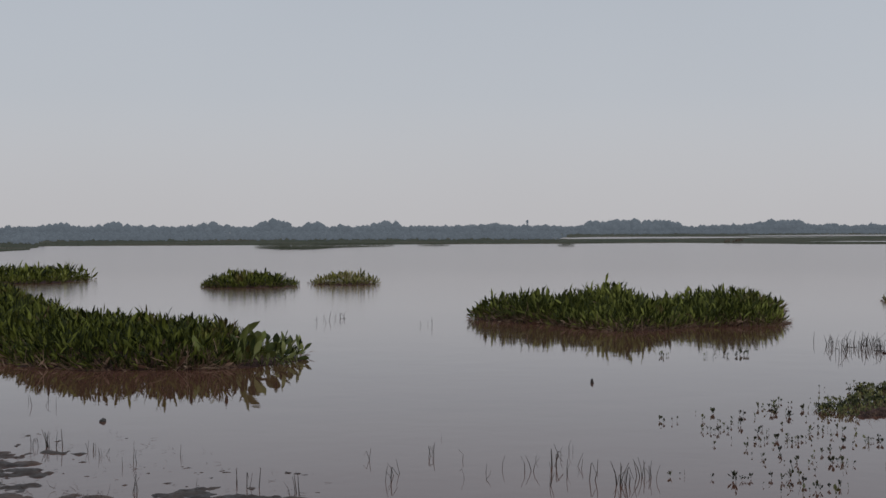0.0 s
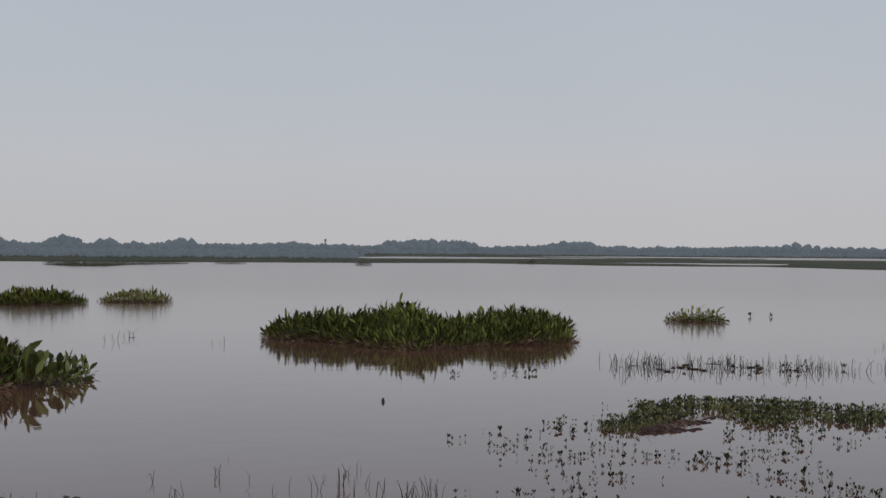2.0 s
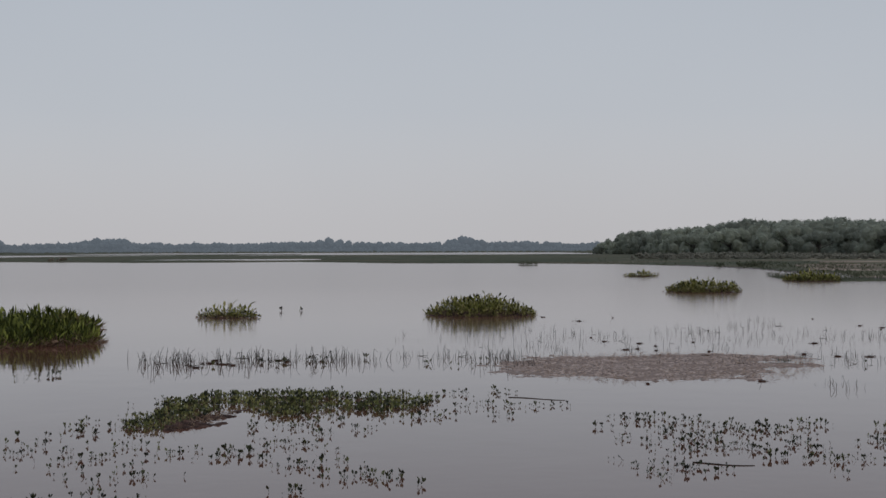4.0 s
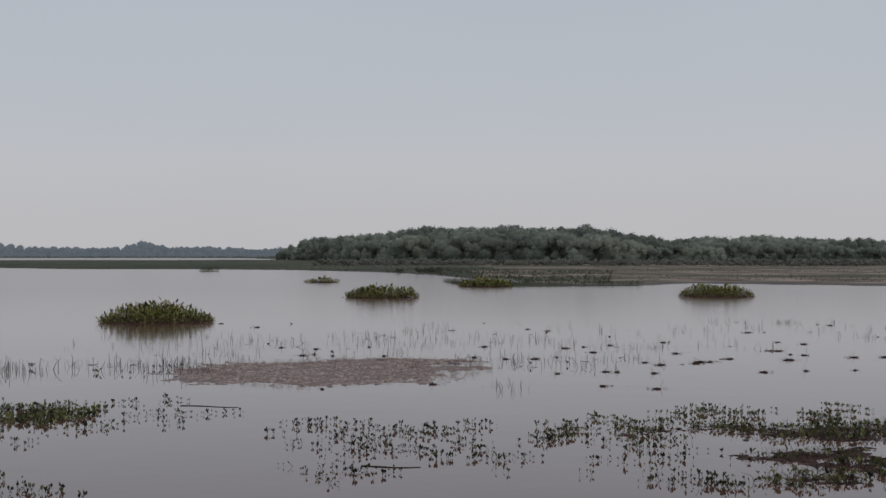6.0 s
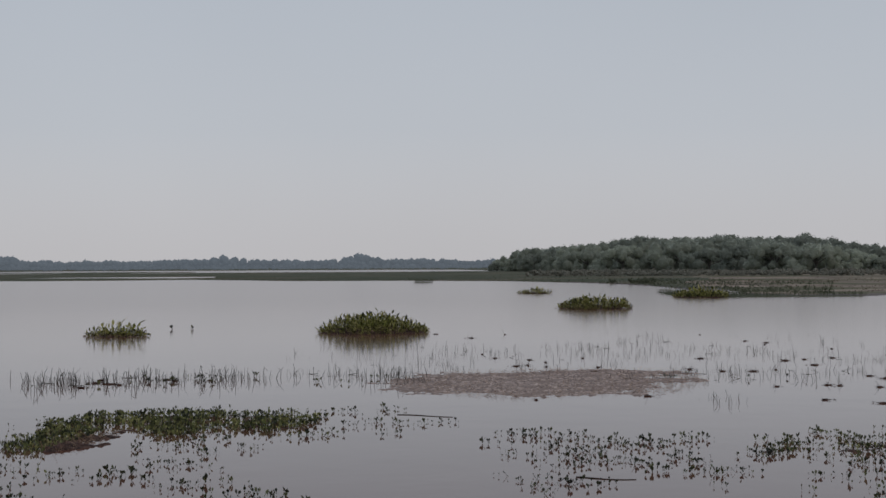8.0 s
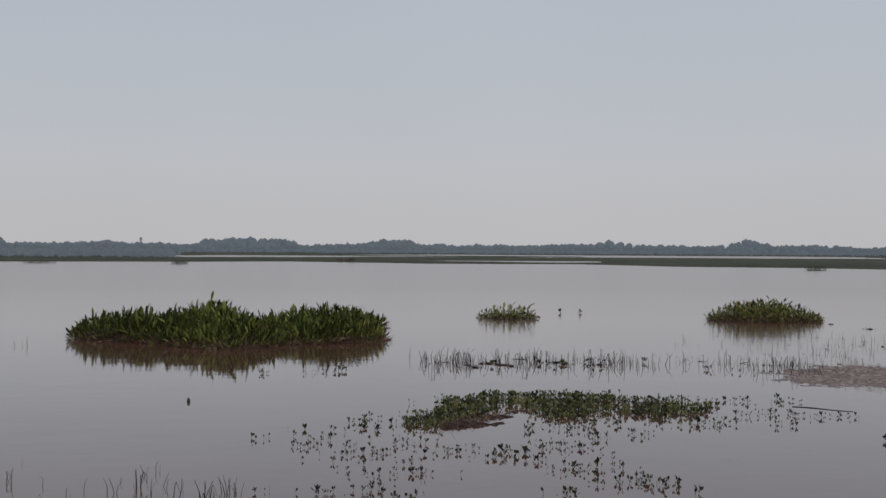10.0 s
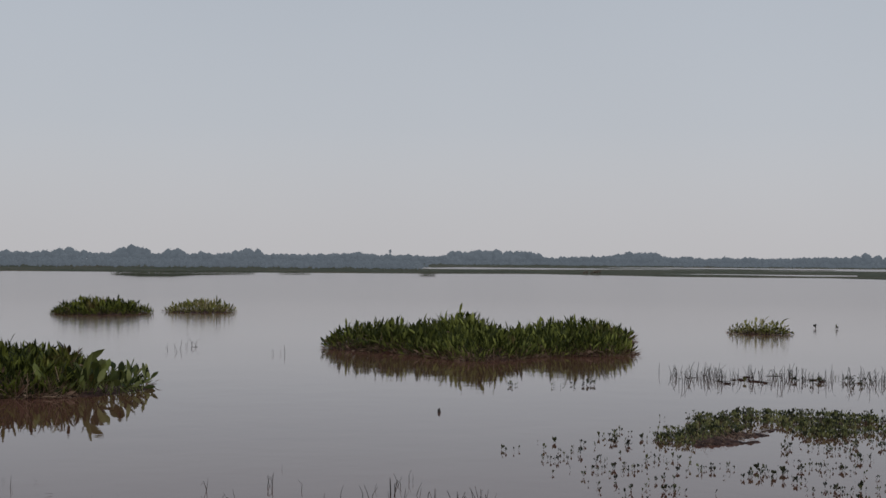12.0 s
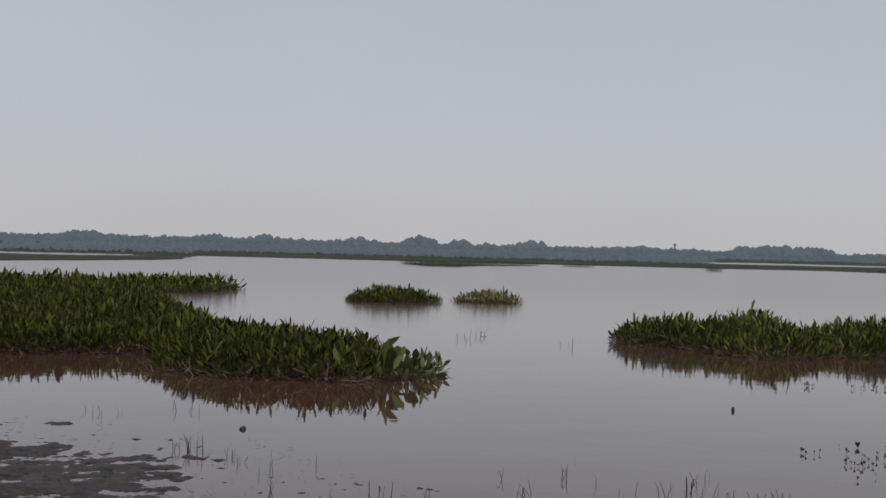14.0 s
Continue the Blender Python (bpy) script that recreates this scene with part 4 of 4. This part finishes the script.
reed_stand("wide field of sparse dead reeds beyond the mud flat", [(14.6, 17.0, 3.5, 2.4, -45, 330), (18.0, 16.0, 4.0, 2.5, -45, 310), (13.5, 12.6, 1.6, 0.8, -50, 150), (24.5, 13.6, 3.5, 2.0, -50, 140),
            (13.0, 19.5, 2.0, 1.5, -30, 50), (11.2, 10.3, 0.6, 0.3, 0, 20), (20.5, 19.5, 3, 2, -45, 60), (25.8, 16.2, 1.4, 0.3, -55, 90), (23.0, 11.4, 1.4, 0.3, -60, 90), (14.9, 12.4, 1.0, 0.4, -45, 90), (17.4, 13.3, 0.8, 0.3, -45, 60),
            (11.3, 15.4, 1.6, 0.35, -5, 110)], 44, (0.03, 0.12), fallen=0.10)
reed_stand("few short stems between the islands", [(-0.4, 23.5, 0.9, 1.2, 0, 14), (0.9, 21.6, 0.4, 0.4, 0, 4)], 45, (0.08, 0.18))


# ---------------------------------------------------------------- loose drift
def stick(label, a, b, r, seed):
    """A sodden branch lying in the water with a knot and a stub."""
    rnd = random.Random(seed)
    (ax, ay), (bx, by) = a, b
    verts, faces, n, k = [], [], 7, 6
    dx, dy = bx - ax, by - ay
    length = math.hypot(dx, dy)
    ux, uy = dx / length, dy / length
    for i in range(n):
        t = i / (n - 1)
        rr = r * (1 - 0.5 * t) * (1.25 if i == 2 else 1)
        off = 0.09 * length * math.sin(4 * t + seed)
        for j in range(k):
            q = 2 * math.pi * j / k
            side, up = math.cos(q) * rr + off, math.sin(q) * rr
            verts.append((dx * t - uy * side, dy * t + ux * side, up + r * 0.5))
        if i:
            for j in range(k):
                m = (j + 1) % k
                faces.append(((i - 1) * k + j, (i - 1) * k + m, i * k + m, i * k + j))
    faces += [tuple(range(k))[::-1], tuple(range((n - 1) * k, n * k))]
    ob = mesh_object("branch", verts, faces, WOOD, smooth=True)
    ob.location = (ax, ay, 0)
    return tagged(ob, label, "branch")


stick("dark sodden branch floating among weeds", (7.5, 11.25), (7.9, 10.8), 0.005, 1)
stick("dark sodden branch lying in the weed bed", (6.36, 7.13), (6.66, 6.83), 0.005, 2)



def clod(x, y, r, h, seed, label, name="drift_clod", mat=STONE, category="debris"):
    bm = bmesh.new()
    bmesh.ops.create_icosphere(bm, subdivisions=2, radius=1.0)
    for v in bm.verts:
        k = 1 + 0.3 * noise.noise(v.co * 1.7 + Vector((seed, 0, 0)))
        v.co = Vector((v.co.x * r * k, v.co.y * r * 0.7 * k, v.co.z * h * k))
    me = bpy.data.meshes.new(name)
    bm.to_mesh(me)
    bm.free()
    me.materials.append(mat)
    ob = new(name, me)
    ob.location, ob.rotation_euler = (x, y, 0.005), (0, 0, seed * 1.3)
    return tagged(ob, label, category, "drift in the water")


clod(-2.30, 10.80, 0.035, 0.022, 1, "small dark stone in shallow water", "stone", STONE, "stone")
clod(1.98, 13.28, 0.018, 0.04, 2, "dark lump standing out of the water")
drift_rnd = random.Random(77)


def drift_weed(x, y, length, seed):
    """A low clot of dead stems and leaves adrift, longer than wide."""
    rnd = random.Random(seed)
    rows, picks = [], []
    for i in range(26):
        u, v = rnd.gauss(0, length * 0.3), rnd.gauss(0, length * 0.12)
        rows.append(np.array(placed(u * 0.8 + v * 0.3, v - u * 0.5, 0.003 + 0.012 * rnd.random(), rnd.uniform(0, 6.28), rnd.uniform(1.54, 1.6), rnd.uniform(0, 6.28), length * rnd.uniform(0.15, 0.4))))
        picks.append(rnd.randrange(4 + 3))
    for i in range(rnd.randrange(2)):
        rows.append(np.array(placed(rnd.gauss(0, length * 0.2), 0, 0, 0, rnd.uniform(0, 0.5), rnd.uniform(0, 6.28), rnd.uniform(0.05, 0.12))))
        picks.append(rnd.randrange(4))
    vv, ff = joined(STRAND + SKIRT, rows, picks)
    clot_v, clot_f = [], BALLS[2][1]
    for p in BALLS[2][0]:
        k = 1 + 0.4 * noise.noise(p * 1.6 + Vector((seed * 0.37, 0, 0)))
        u, w = p.x * length * 0.30 * k, p.y * length * 0.13 * k
        clot_v.append((u * 0.8 + w * 0.3, w - u * 0.5, p.z * 0.016 * k))
    ob = mesh_object("drift_weed", clot_v, clot_f, MAT)
    ob.location = (x, y, 0)
    mesh_object("tangle", vv, ff, MAT, ob)["kind"] = "stuff"
    return tagged(ob, "dark clot of dead weed adrift among the reeds", "weed", "drift in the water")


for i in range(34):
    az, d = drift_rnd.uniform(34, 65), drift_rnd.uniform(16.5, 30)
    drift_weed(*polar(az, d), drift_rnd.uniform(0.06, 0.2), 300 + i)
for i in range(16):
    drift_weed(drift_rnd.uniform(14.5, 19.5), drift_rnd.uniform(7.5, 11.5), drift_rnd.uniform(0.12, 0.34), 400 + i)
for i in range(26):
    drift_weed(*polar(drift_rnd.uniform(38, 58), drift_rnd.uniform(15, 22)), drift_rnd.uniform(0.07, 0.2), 500 + i)
for i in range(8):
    drift_weed(drift_rnd.uniform(6.0, 8.6), drift_rnd.uniform(15.8, 17.2), drift_rnd.uniform(0.1, 0.25), 360 + i)


# ---------------------------------------------------------------- far mats and marsh grass
def low_mat(label, poly, height, count, seed, mat=GRASS, top_z=0.02):
    rnd = random.Random(seed)
    xs, ys = [p[0] for p in poly], [p[1] for p in poly]
    cx, cy = sum(xs) / len(xs), sum(ys) / len(ys)
    top = tagged(empty("floating_mat", cx, cy), label, "water plants", "far floating mats")
    n = len(poly)
    verts = [(x - cx, y - cy, -0.05) for x, y in poly] + [((x - cx) * 0.96, (y - cy) * 0.96, top_z) for x, y in poly] + [(0, 0, top_z + 0.02)]
    faces = [(i, (i + 1) % n, n + (i + 1) % n, n + i) for i in range(n)] + [(n + i, n + (i + 1) % n, 2 * n) for i in range(n)]
    mesh_object("root_mat", verts, faces, GRASS, top)
    rows = []
    while len(rows) < count:
        x, y = rnd.uniform(min(xs), max(xs)), rnd.uniform(min(ys), max(ys))
        if inside(poly, x, y):
            rows.append(np.array(placed(x - cx, y - cy, 0.02, rnd.uniform(0, 6.28), rnd.uniform(0, 0.5), rnd.uniform(0, 6.28), height * rnd.uniform(0.5, 1.2))))
    v, f = joined(BLADE, rows, [rnd.randrange(4) for _ in rows])
    ob = mesh_object("foliage", v, f, mat, top)
    ob["kind"] = "stuff"
    return top


low_mat("long low mat of green water plants far out", [(-13.4, 131), (-9.6, 117), (-6.8, 118), (-5.5, 130), (0.3, 144), (0.4, 149), (-5, 143), (-9, 136), (-12.6, 137)], 0.40, 2600, 51)
low_mat("thin low mat of plants far out", oval(1.8, 146, 3.4, 4, seed=21), 0.35, 260, 52)
low_mat("small low mat of plants far out", oval(7.4, 140, 1.9, 3, seed=22), 0.4, 200, 53)
low_mat("small dark mat of plants far out", oval(33.9, 119, 1.9, 3, seed=23), 0.4, 200, 54)
low_mat("flat tongue of marsh plants reaching into the water", [polar(43.8, 74), polar(44.4, 66), polar(45.2, 62), polar(47.0, 62), polar(49.5, 63.5), polar(52.3, 64.5), polar(52.3, 67), polar(48.5, 67), polar(45.5, 71)], 0.25, 2200, 55)
weed_bed("two leafy sprigs standing alone in open water", 81, spots=[(13.3, 30.2, 1), (13.65, 30.0, 2)], size=(0.07, 0.12), group="lone sprigs")



def tuft_shape(seed, blades=4):
    rnd = random.Random(seed)
    verts, faces = [], []
    for i in range(blades):
        a, lean, h, w = rnd.uniform(0, 6.28), rnd.uniform(0.05, 0.6), rnd.uniform(0.6, 1.0), rnd.uniform(0.07, 0.13)
        dx, dy = math.cos(a), math.sin(a)
        o = len(verts)
        bx, by = rnd.uniform(-0.3, 0.3), rnd.uniform(-0.3, 0.3)
        verts += [(bx - dy * w, by + dx * w, -0.1), (bx + dy * w, by - dx * w, -0.1), (bx + dx * lean * 0.5 + dy * w * 0.7, by + dy * lean * 0.5 - dx * w * 0.7, h * 0.6),
                  (bx + dx * lean * 0.5 - dy * w * 0.7, by + dy * lean * 0.5 + dx * w * 0.7, h * 0.6), (bx + dx * lean, by + dy * lean, h)]
        faces += [(o, o + 1, o + 2, o + 3), (o + 3, o + 2, o + 4)]
    return np.array(verts), faces


TUFTS = [tuft_shape(s) for s in range(6)]


def marsh_field(name, label, mat, az0, az1, d0, d1, count, size, seed, edge=0.0, keep=None):
    """A field of grass tufts from d0 to d1 metres behind the water's edge."""
    rnd = random.Random(seed)
    rows = []
    while len(rows) < count:
        az = rnd.uniform(az0, az1)
        lo = front(az) + d0
        d = lo + (d1 - d0) * rnd.random() ** (1 + edge)
        x, y = polar(az, d)
        z = land_height(x, y)
        if z < 0.0 or (keep and not keep(az, d, x, y)):
            if rnd.random() < 0.02:
                count -= 1
            continue
        rows.append(np.array(placed(x, y, z - 0.02, rnd.uniform(0, 6.28), rnd.uniform(0, 0.2), rnd.uniform(0, 6.28), rnd.uniform(*size))))
    v, f = joined(TUFTS, rows, [rnd.randrange(6) for _ in rows])
    ob = mesh_object(name, v, f, mat)
    return tagged(ob, label, "grass", kind="stuff")


marsh_field("marsh_grass", "low green marsh grass along the far shore", GRASS, -14.5, 47, 0.5, 60, 9000, (0.06, 0.15), 61, 0.9)
marsh_field("marsh_grass", "short green grass on the low spit", GRASS, -32, -14.5, 0.5, 40, 2000, (0.05, 0.13), 65, 0.9)
marsh_field("marsh_grass", "green and olive grass on the far marsh", GRASS, 2, 42, 60, 190, 2200, (0.06, 0.14), 62)
marsh_field("dry_grass", "brown dry grass on the flat shore", DRY, 46, 72, 6, 105, 4500, (0.05, 0.16), 63, 0.0, lambda az, d, x, y: n2(x, y, 0.06, 9) + 0.5 * n2(x, y, 0.3, 3) > 0.02)
marsh_field("marsh_grass", "patches of green grass on the brown shore", GRASS, 43, 72, 3, 50, 1500, (0.08, 0.22), 64, 0.6, lambda az, d, x, y: az < 51 and n2(x, y, 0.05, 14) > -0.1)


# ---------------------------------------------------------------- trees of the near woods
def crown_cards(lobes, cards, radius, size, rnd, fine=1, core=0.72):
    """Leaf clumps round each lobe of a crown, over an inner mass of twigs and shade leaves."""
    verts, faces = [], []
    ball_v, ball_f = BALLS[fine]
    for lx, ly, lz, lr in lobes:
        o = len(verts)
        for p in ball_v:
            verts.append(tuple(Vector((lx, ly, lz)) + p * (lr * radius * core * rnd.uniform(0.85, 1.1))))
        faces += [tuple(i + o for i in f) for f in ball_f]
        for _ in range(cards):
            v = Vector((rnd.gauss(0, 1), rnd.gauss(0, 1), rnd.gauss(0.25, 1))).normalized() * lr * rnd.uniform(0.65, 1.08)
            c = Vector((lx, ly, lz)) + v * radius
            s = size * rnd.uniform(0.5, 1.3)
            out = (v.normalized() + Vector((rnd.gauss(0, 0.6), rnd.gauss(0, 0.6), rnd.gauss(0.5, 0.6)))).normalized()
            q = out.to_track_quat("Z", "Y").to_matrix() @ Matrix.Rotation(rnd.uniform(0, 6.28), 3, "Z")
            o = len(verts)
            for p in ((-s, -s * 0.3, 0), (s * 0.1, -s * 0.8, s * 0.12), (s, s * 0.2, 0), (-s * 0.2, s * 0.7, -s * 0.08)):
                verts.append(tuple(c + q @ Vector(p)))
            faces.append((o, o + 1, o + 2, o + 3))
    return verts, faces


def limb(verts, faces, a, b, ra, rb, k=6):
    a, b = Vector(a), Vector(b)
    d = (b - a).normalized()
    u = d.orthogonal().normalized()
    w = d.cross(u)
    o = len(verts)
    for p, r in ((a, ra), (b, rb)):
        for i in range(k):
            t = 2 * math.pi * i / k
            verts.append(tuple(p + u * math.cos(t) * r + w * math.sin(t) * r))
    for i in range(k):
        j = (i + 1) % k
        faces.append((o + i, o + j, o + k + j, o + k + i))


def make_tree(seed, spread, bare=False):
    """A low spreading tree one unit high: forked trunk, limbs, and a crown of many small leaf clumps."""
    rnd = random.Random(seed)
    t = new("tree")
    verts, faces = [], []
    limb(verts, faces, (0, 0, -0.03), (0.02, 0.01, 0.3), 0.035, 0.026)
    lobes = []
    for i in range(9):
        a = 2 * math.pi * i / 9 + rnd.uniform(-0.4, 0.4)
        r = spread * rnd.uniform(0.1, 0.75)
        z = 0.34 + 0.42 * math.sqrt(1 - (r / spread) ** 2) + rnd.uniform(-0.05, 0.05)
        tip = (math.cos(a) * r, math.sin(a) * r, z)
        mid = (tip[0] * 0.45, tip[1] * 0.45, 0.3 + 0.45 * (z - 0.3))
        limb(verts, faces, (0.02, 0.01, 0.28), mid, 0.020, 0.012, 5)
        limb(verts, faces, mid, tip, 0.012, 0.004, 5)
        for s in range(5 if bare else 1):
            limb(verts, faces, mid, (tip[0] + rnd.uniform(-0.15, 0.15), tip[1] + rnd.uniform(-0.15, 0.15), z + rnd.uniform(0.05, 0.24)), 0.008, 0.002, 4)
        lobes.append((tip[0], tip[1], z, rnd.uniform(0.15, 0.22)))
    for i in range(26):
        a, r = rnd.uniform(0, 6.28), spread * math.sqrt(rnd.random()) * 0.95
        lobes.append((math.cos(a) * r, math.sin(a) * r, 0.30 + 0.46 * math.sqrt(1 - (r / spread) ** 2) + rnd.uniform(-0.09, 0.04), rnd.uniform(0.10, 0.20)))
    for i in range(16):
        a, r = rnd.uniform(0, 6.28), spread * rnd.uniform(0.5, 0.95)
        lobes.append((math.cos(a) * r, math.sin(a) * r, rnd.uniform(0.08, 0.36), rnd.uniform(0.14, 0.24)))
    mesh_object("trunk", verts, faces, BARK, t, smooth=True)
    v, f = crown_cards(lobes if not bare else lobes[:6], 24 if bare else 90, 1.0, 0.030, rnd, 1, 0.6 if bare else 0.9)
    mesh_object("crown", v, f, HAZED_TREE_LEAF, t)
    return t


WOOD_AZ = [37.0, 38.5, 42, 47, 49, 51, 52, 53.3, 55.4, 57.5, 59.5, 61, 62, 63.4, 65, 72]
WOOD_H = [2.8, 5.2, 6.4, 6.2, 6.2, 5.0, 4.7, 3.6, 4.5, 4.7, 3.9, 4.3, 3.5, 4.2, 4.5, 4.5]
tree_rnd = random.Random(5)
originals = [tagged(make_tree(100 + i, 0.95 + 0.11 * i, i == 5), "leafless grey tree above the wood" if i == 5 else "low spreading dark green tree in the wood", "tree", "trees of the near wood") for i in range(6)]
used = set()
for row in range(5):
    az = 37.0 + 0.2 * row
    while az < 69:
        base = float(np.interp(az, [37, 42, 49, 57, 70], [330, 240, 200, 205, 205]))
        d = base + row * 11 + tree_rnd.uniform(-4, 4)
        x, y = polar(az, d)
        h = float(np.interp(az, WOOD_AZ, WOOD_H)) * tree_rnd.uniform(0.74, 1.0) * (0.84 if row == 0 else 1.06 + 0.03 * row)
        k = tree_rnd.choice((0, 1, 2, 3, 4, 0, 1, 2, 3, 4, 0, 1, 2, 3, 4, 0, 1, 2, 3, 5))
        m = pose(x, y, 0.15, 0, 0, tree_rnd.uniform(0, 360)) @ Matrix.Scale(h, 4)
        if k not in used:
            used.add(k)
            originals[k].matrix_basis = m
        else:
            t = copy_thing(originals[k], m)
            t.scale = (h, h, h)
        az += math.degrees(4.7 / d) * tree_rnd.uniform(0.6, 1.4)


dark_tree = tagged(make_tree(131, 0.62), "tall dark brown half-bare tree by the shore", "tree")
dark_tree.matrix_basis = pose(*polar(65.15, 180), 0.1, 0, 0, 40) @ Matrix.Scale(4.5, 4)
for part_ob in dark_tree.children:
    if part_ob.name.startswith("crown"):
        part_ob.data.materials[0] = MAT
        part_ob["label"] = "dark brown dry foliage"


# ---------------------------------------------------------------- far woods
def far_woods():
    rnd = random.Random(9)
    verts, faces = [], []
    az = -34.0
    tall = ((-19, 8.8, 7), (-13.7, 8.2, 6), (-11.5, 8.6, 7), (-7.5, 8.3, 6), (-4.95, 10.0, 4.5), (-3.1, 8.4, 6), (-0.2, 8.9, 5), (8.7, 9.0, 4.5), (9.6, 9.6, 6), (10.3, 9.9, 6), (11.5, 9.2, 6), (15.8, 8.6, 4), (16.6, 9.0, 4), (25.5, 8.4, 7), (31.2, 9.2, 8))
    rows = []
    while az < 39.5:
        for row in range(3):
            d = 780 + 40 * row + rnd.uniform(-15, 15)
            h = (6.0 + 2.0 * n2(az, row, 0.35, 2) + 1.1 * n2(az, row, 1.3, 5)) * rnd.uniform(0.82, 0.98)
            rows.append((az + rnd.uniform(-0.1, 0.1), d, h, rnd.uniform(8.0, 14.0)))
        az += 0.24
    rows += [(a + k * 0.35, 780, h * (0.95 - 0.06 * abs(k)), w * 1.1) for a, h, w in tall for k in (-1, 0, 1)]
    for a, d, h, w in rows:
        x, y = polar(a, d)
        lobes = []
        for k in range(8):
            t, r = rnd.uniform(0, 6.28), w * rnd.uniform(0.1, 0.8)
            lobes.append((x + math.cos(t) * r, y + math.sin(t) * r, h * rnd.uniform(0.12, 0.45) if k < 3 else h * (0.80 - 0.28 * r / w) * rnd.uniform(0.85, 1.0), rnd.uniform(0.8, 1.15)))
        v, f = crown_cards(lobes, 8, h * 0.31, 0.40, rnd, core=0.92)
        o = len(verts)
        verts += v
        faces += [tuple(i + o for i in q) for q in f]
    for a, h in ((5.76, 8.3), (15.76, 8.0)):
        x, y = polar(a, 770)
        v, f = crown_cards([(x, y, h * k, 1.0) for k in (0.5, 0.65, 0.8, 0.92)], 8, 0.9, 0.4, rnd)
        o = len(verts)
        verts += v
        faces += [tuple(i + o for i in q) for q in f]
    ob = mesh_object("backdrop", verts, faces, HAZED_FAR_LEAF)
    return tagged(ob, "long line of distant woods in painted blue-grey haze on the horizon", "woods", kind="structure")


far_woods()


def far_scrub(name, label, az0, az1, d0, d1, count, size, seed, mat, cards=12):
    rnd = random.Random(seed)
    verts, faces = [], []
    for _ in range(count):
        az, d = rnd.uniform(az0, az1), rnd.uniform(d0, d1)
        x, y = polar(az, d)
        h = rnd.uniform(*size)
        lobes = [(x + rnd.gauss(0, h * 0.6), y + rnd.gauss(0, h * 0.6), h * rnd.uniform(0.3, 0.8), rnd.uniform(0.7, 1)) for _ in range(4)]
        v, f = crown_cards(lobes, cards, h * 0.37, h * 0.15, rnd)
        o = len(verts)
        verts += v
        faces += [tuple(i + o for i in q) for q in f]
    return tagged(mesh_object(name, verts, faces, mat), label, "bushes", kind="structure" if name == "backdrop" else "stuff")


# backdrop bushes and scrub share the painted haze glow of the far woods
far_scrub("backdrop", "grey-green bushes on the marsh before the far woods", -21, -15.5, 600, 650, 46, (2.5, 5.0), 71, HAZED_FAR_LEAF)
far_scrub("backdrop", "grey-green bushes along the far shore", -12, 6, 560, 640, 80, (1.5, 3.0), 72, HAZED_FAR_LEAF)
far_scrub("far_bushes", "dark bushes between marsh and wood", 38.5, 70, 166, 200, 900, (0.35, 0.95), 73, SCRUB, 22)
far_scrub("backdrop", "band of low hazy scrub on the far marsh", -15, 7, 232, 300, 520, (0.9, 1.9), 75, HAZED_FAR_LEAF, 8)
far_scrub("backdrop", "low hazy scrub behind the flooded marsh", -34, -14.6, 172, 230, 330, (0.8, 1.6), 76, HAZED_FAR_LEAF, 8)
far_scrub("backdrop", "low hazy scrub before the distant woods", 6, 38, 545, 610, 300, (1.2, 2.4), 77, HAZED_FAR_LEAF, 6)
far_scrub("shore_bush", "small rounded bush on the far marsh edge", 14.2, 14.7, 172, 175, 3, (0.5, 0.8), 74, DRY)
far_scrub("shore_bush", "low dark green bushes on a tongue of the marsh", 41.7, 43.7, 103, 111, 16, (0.25, 0.5), 78, GRASS)
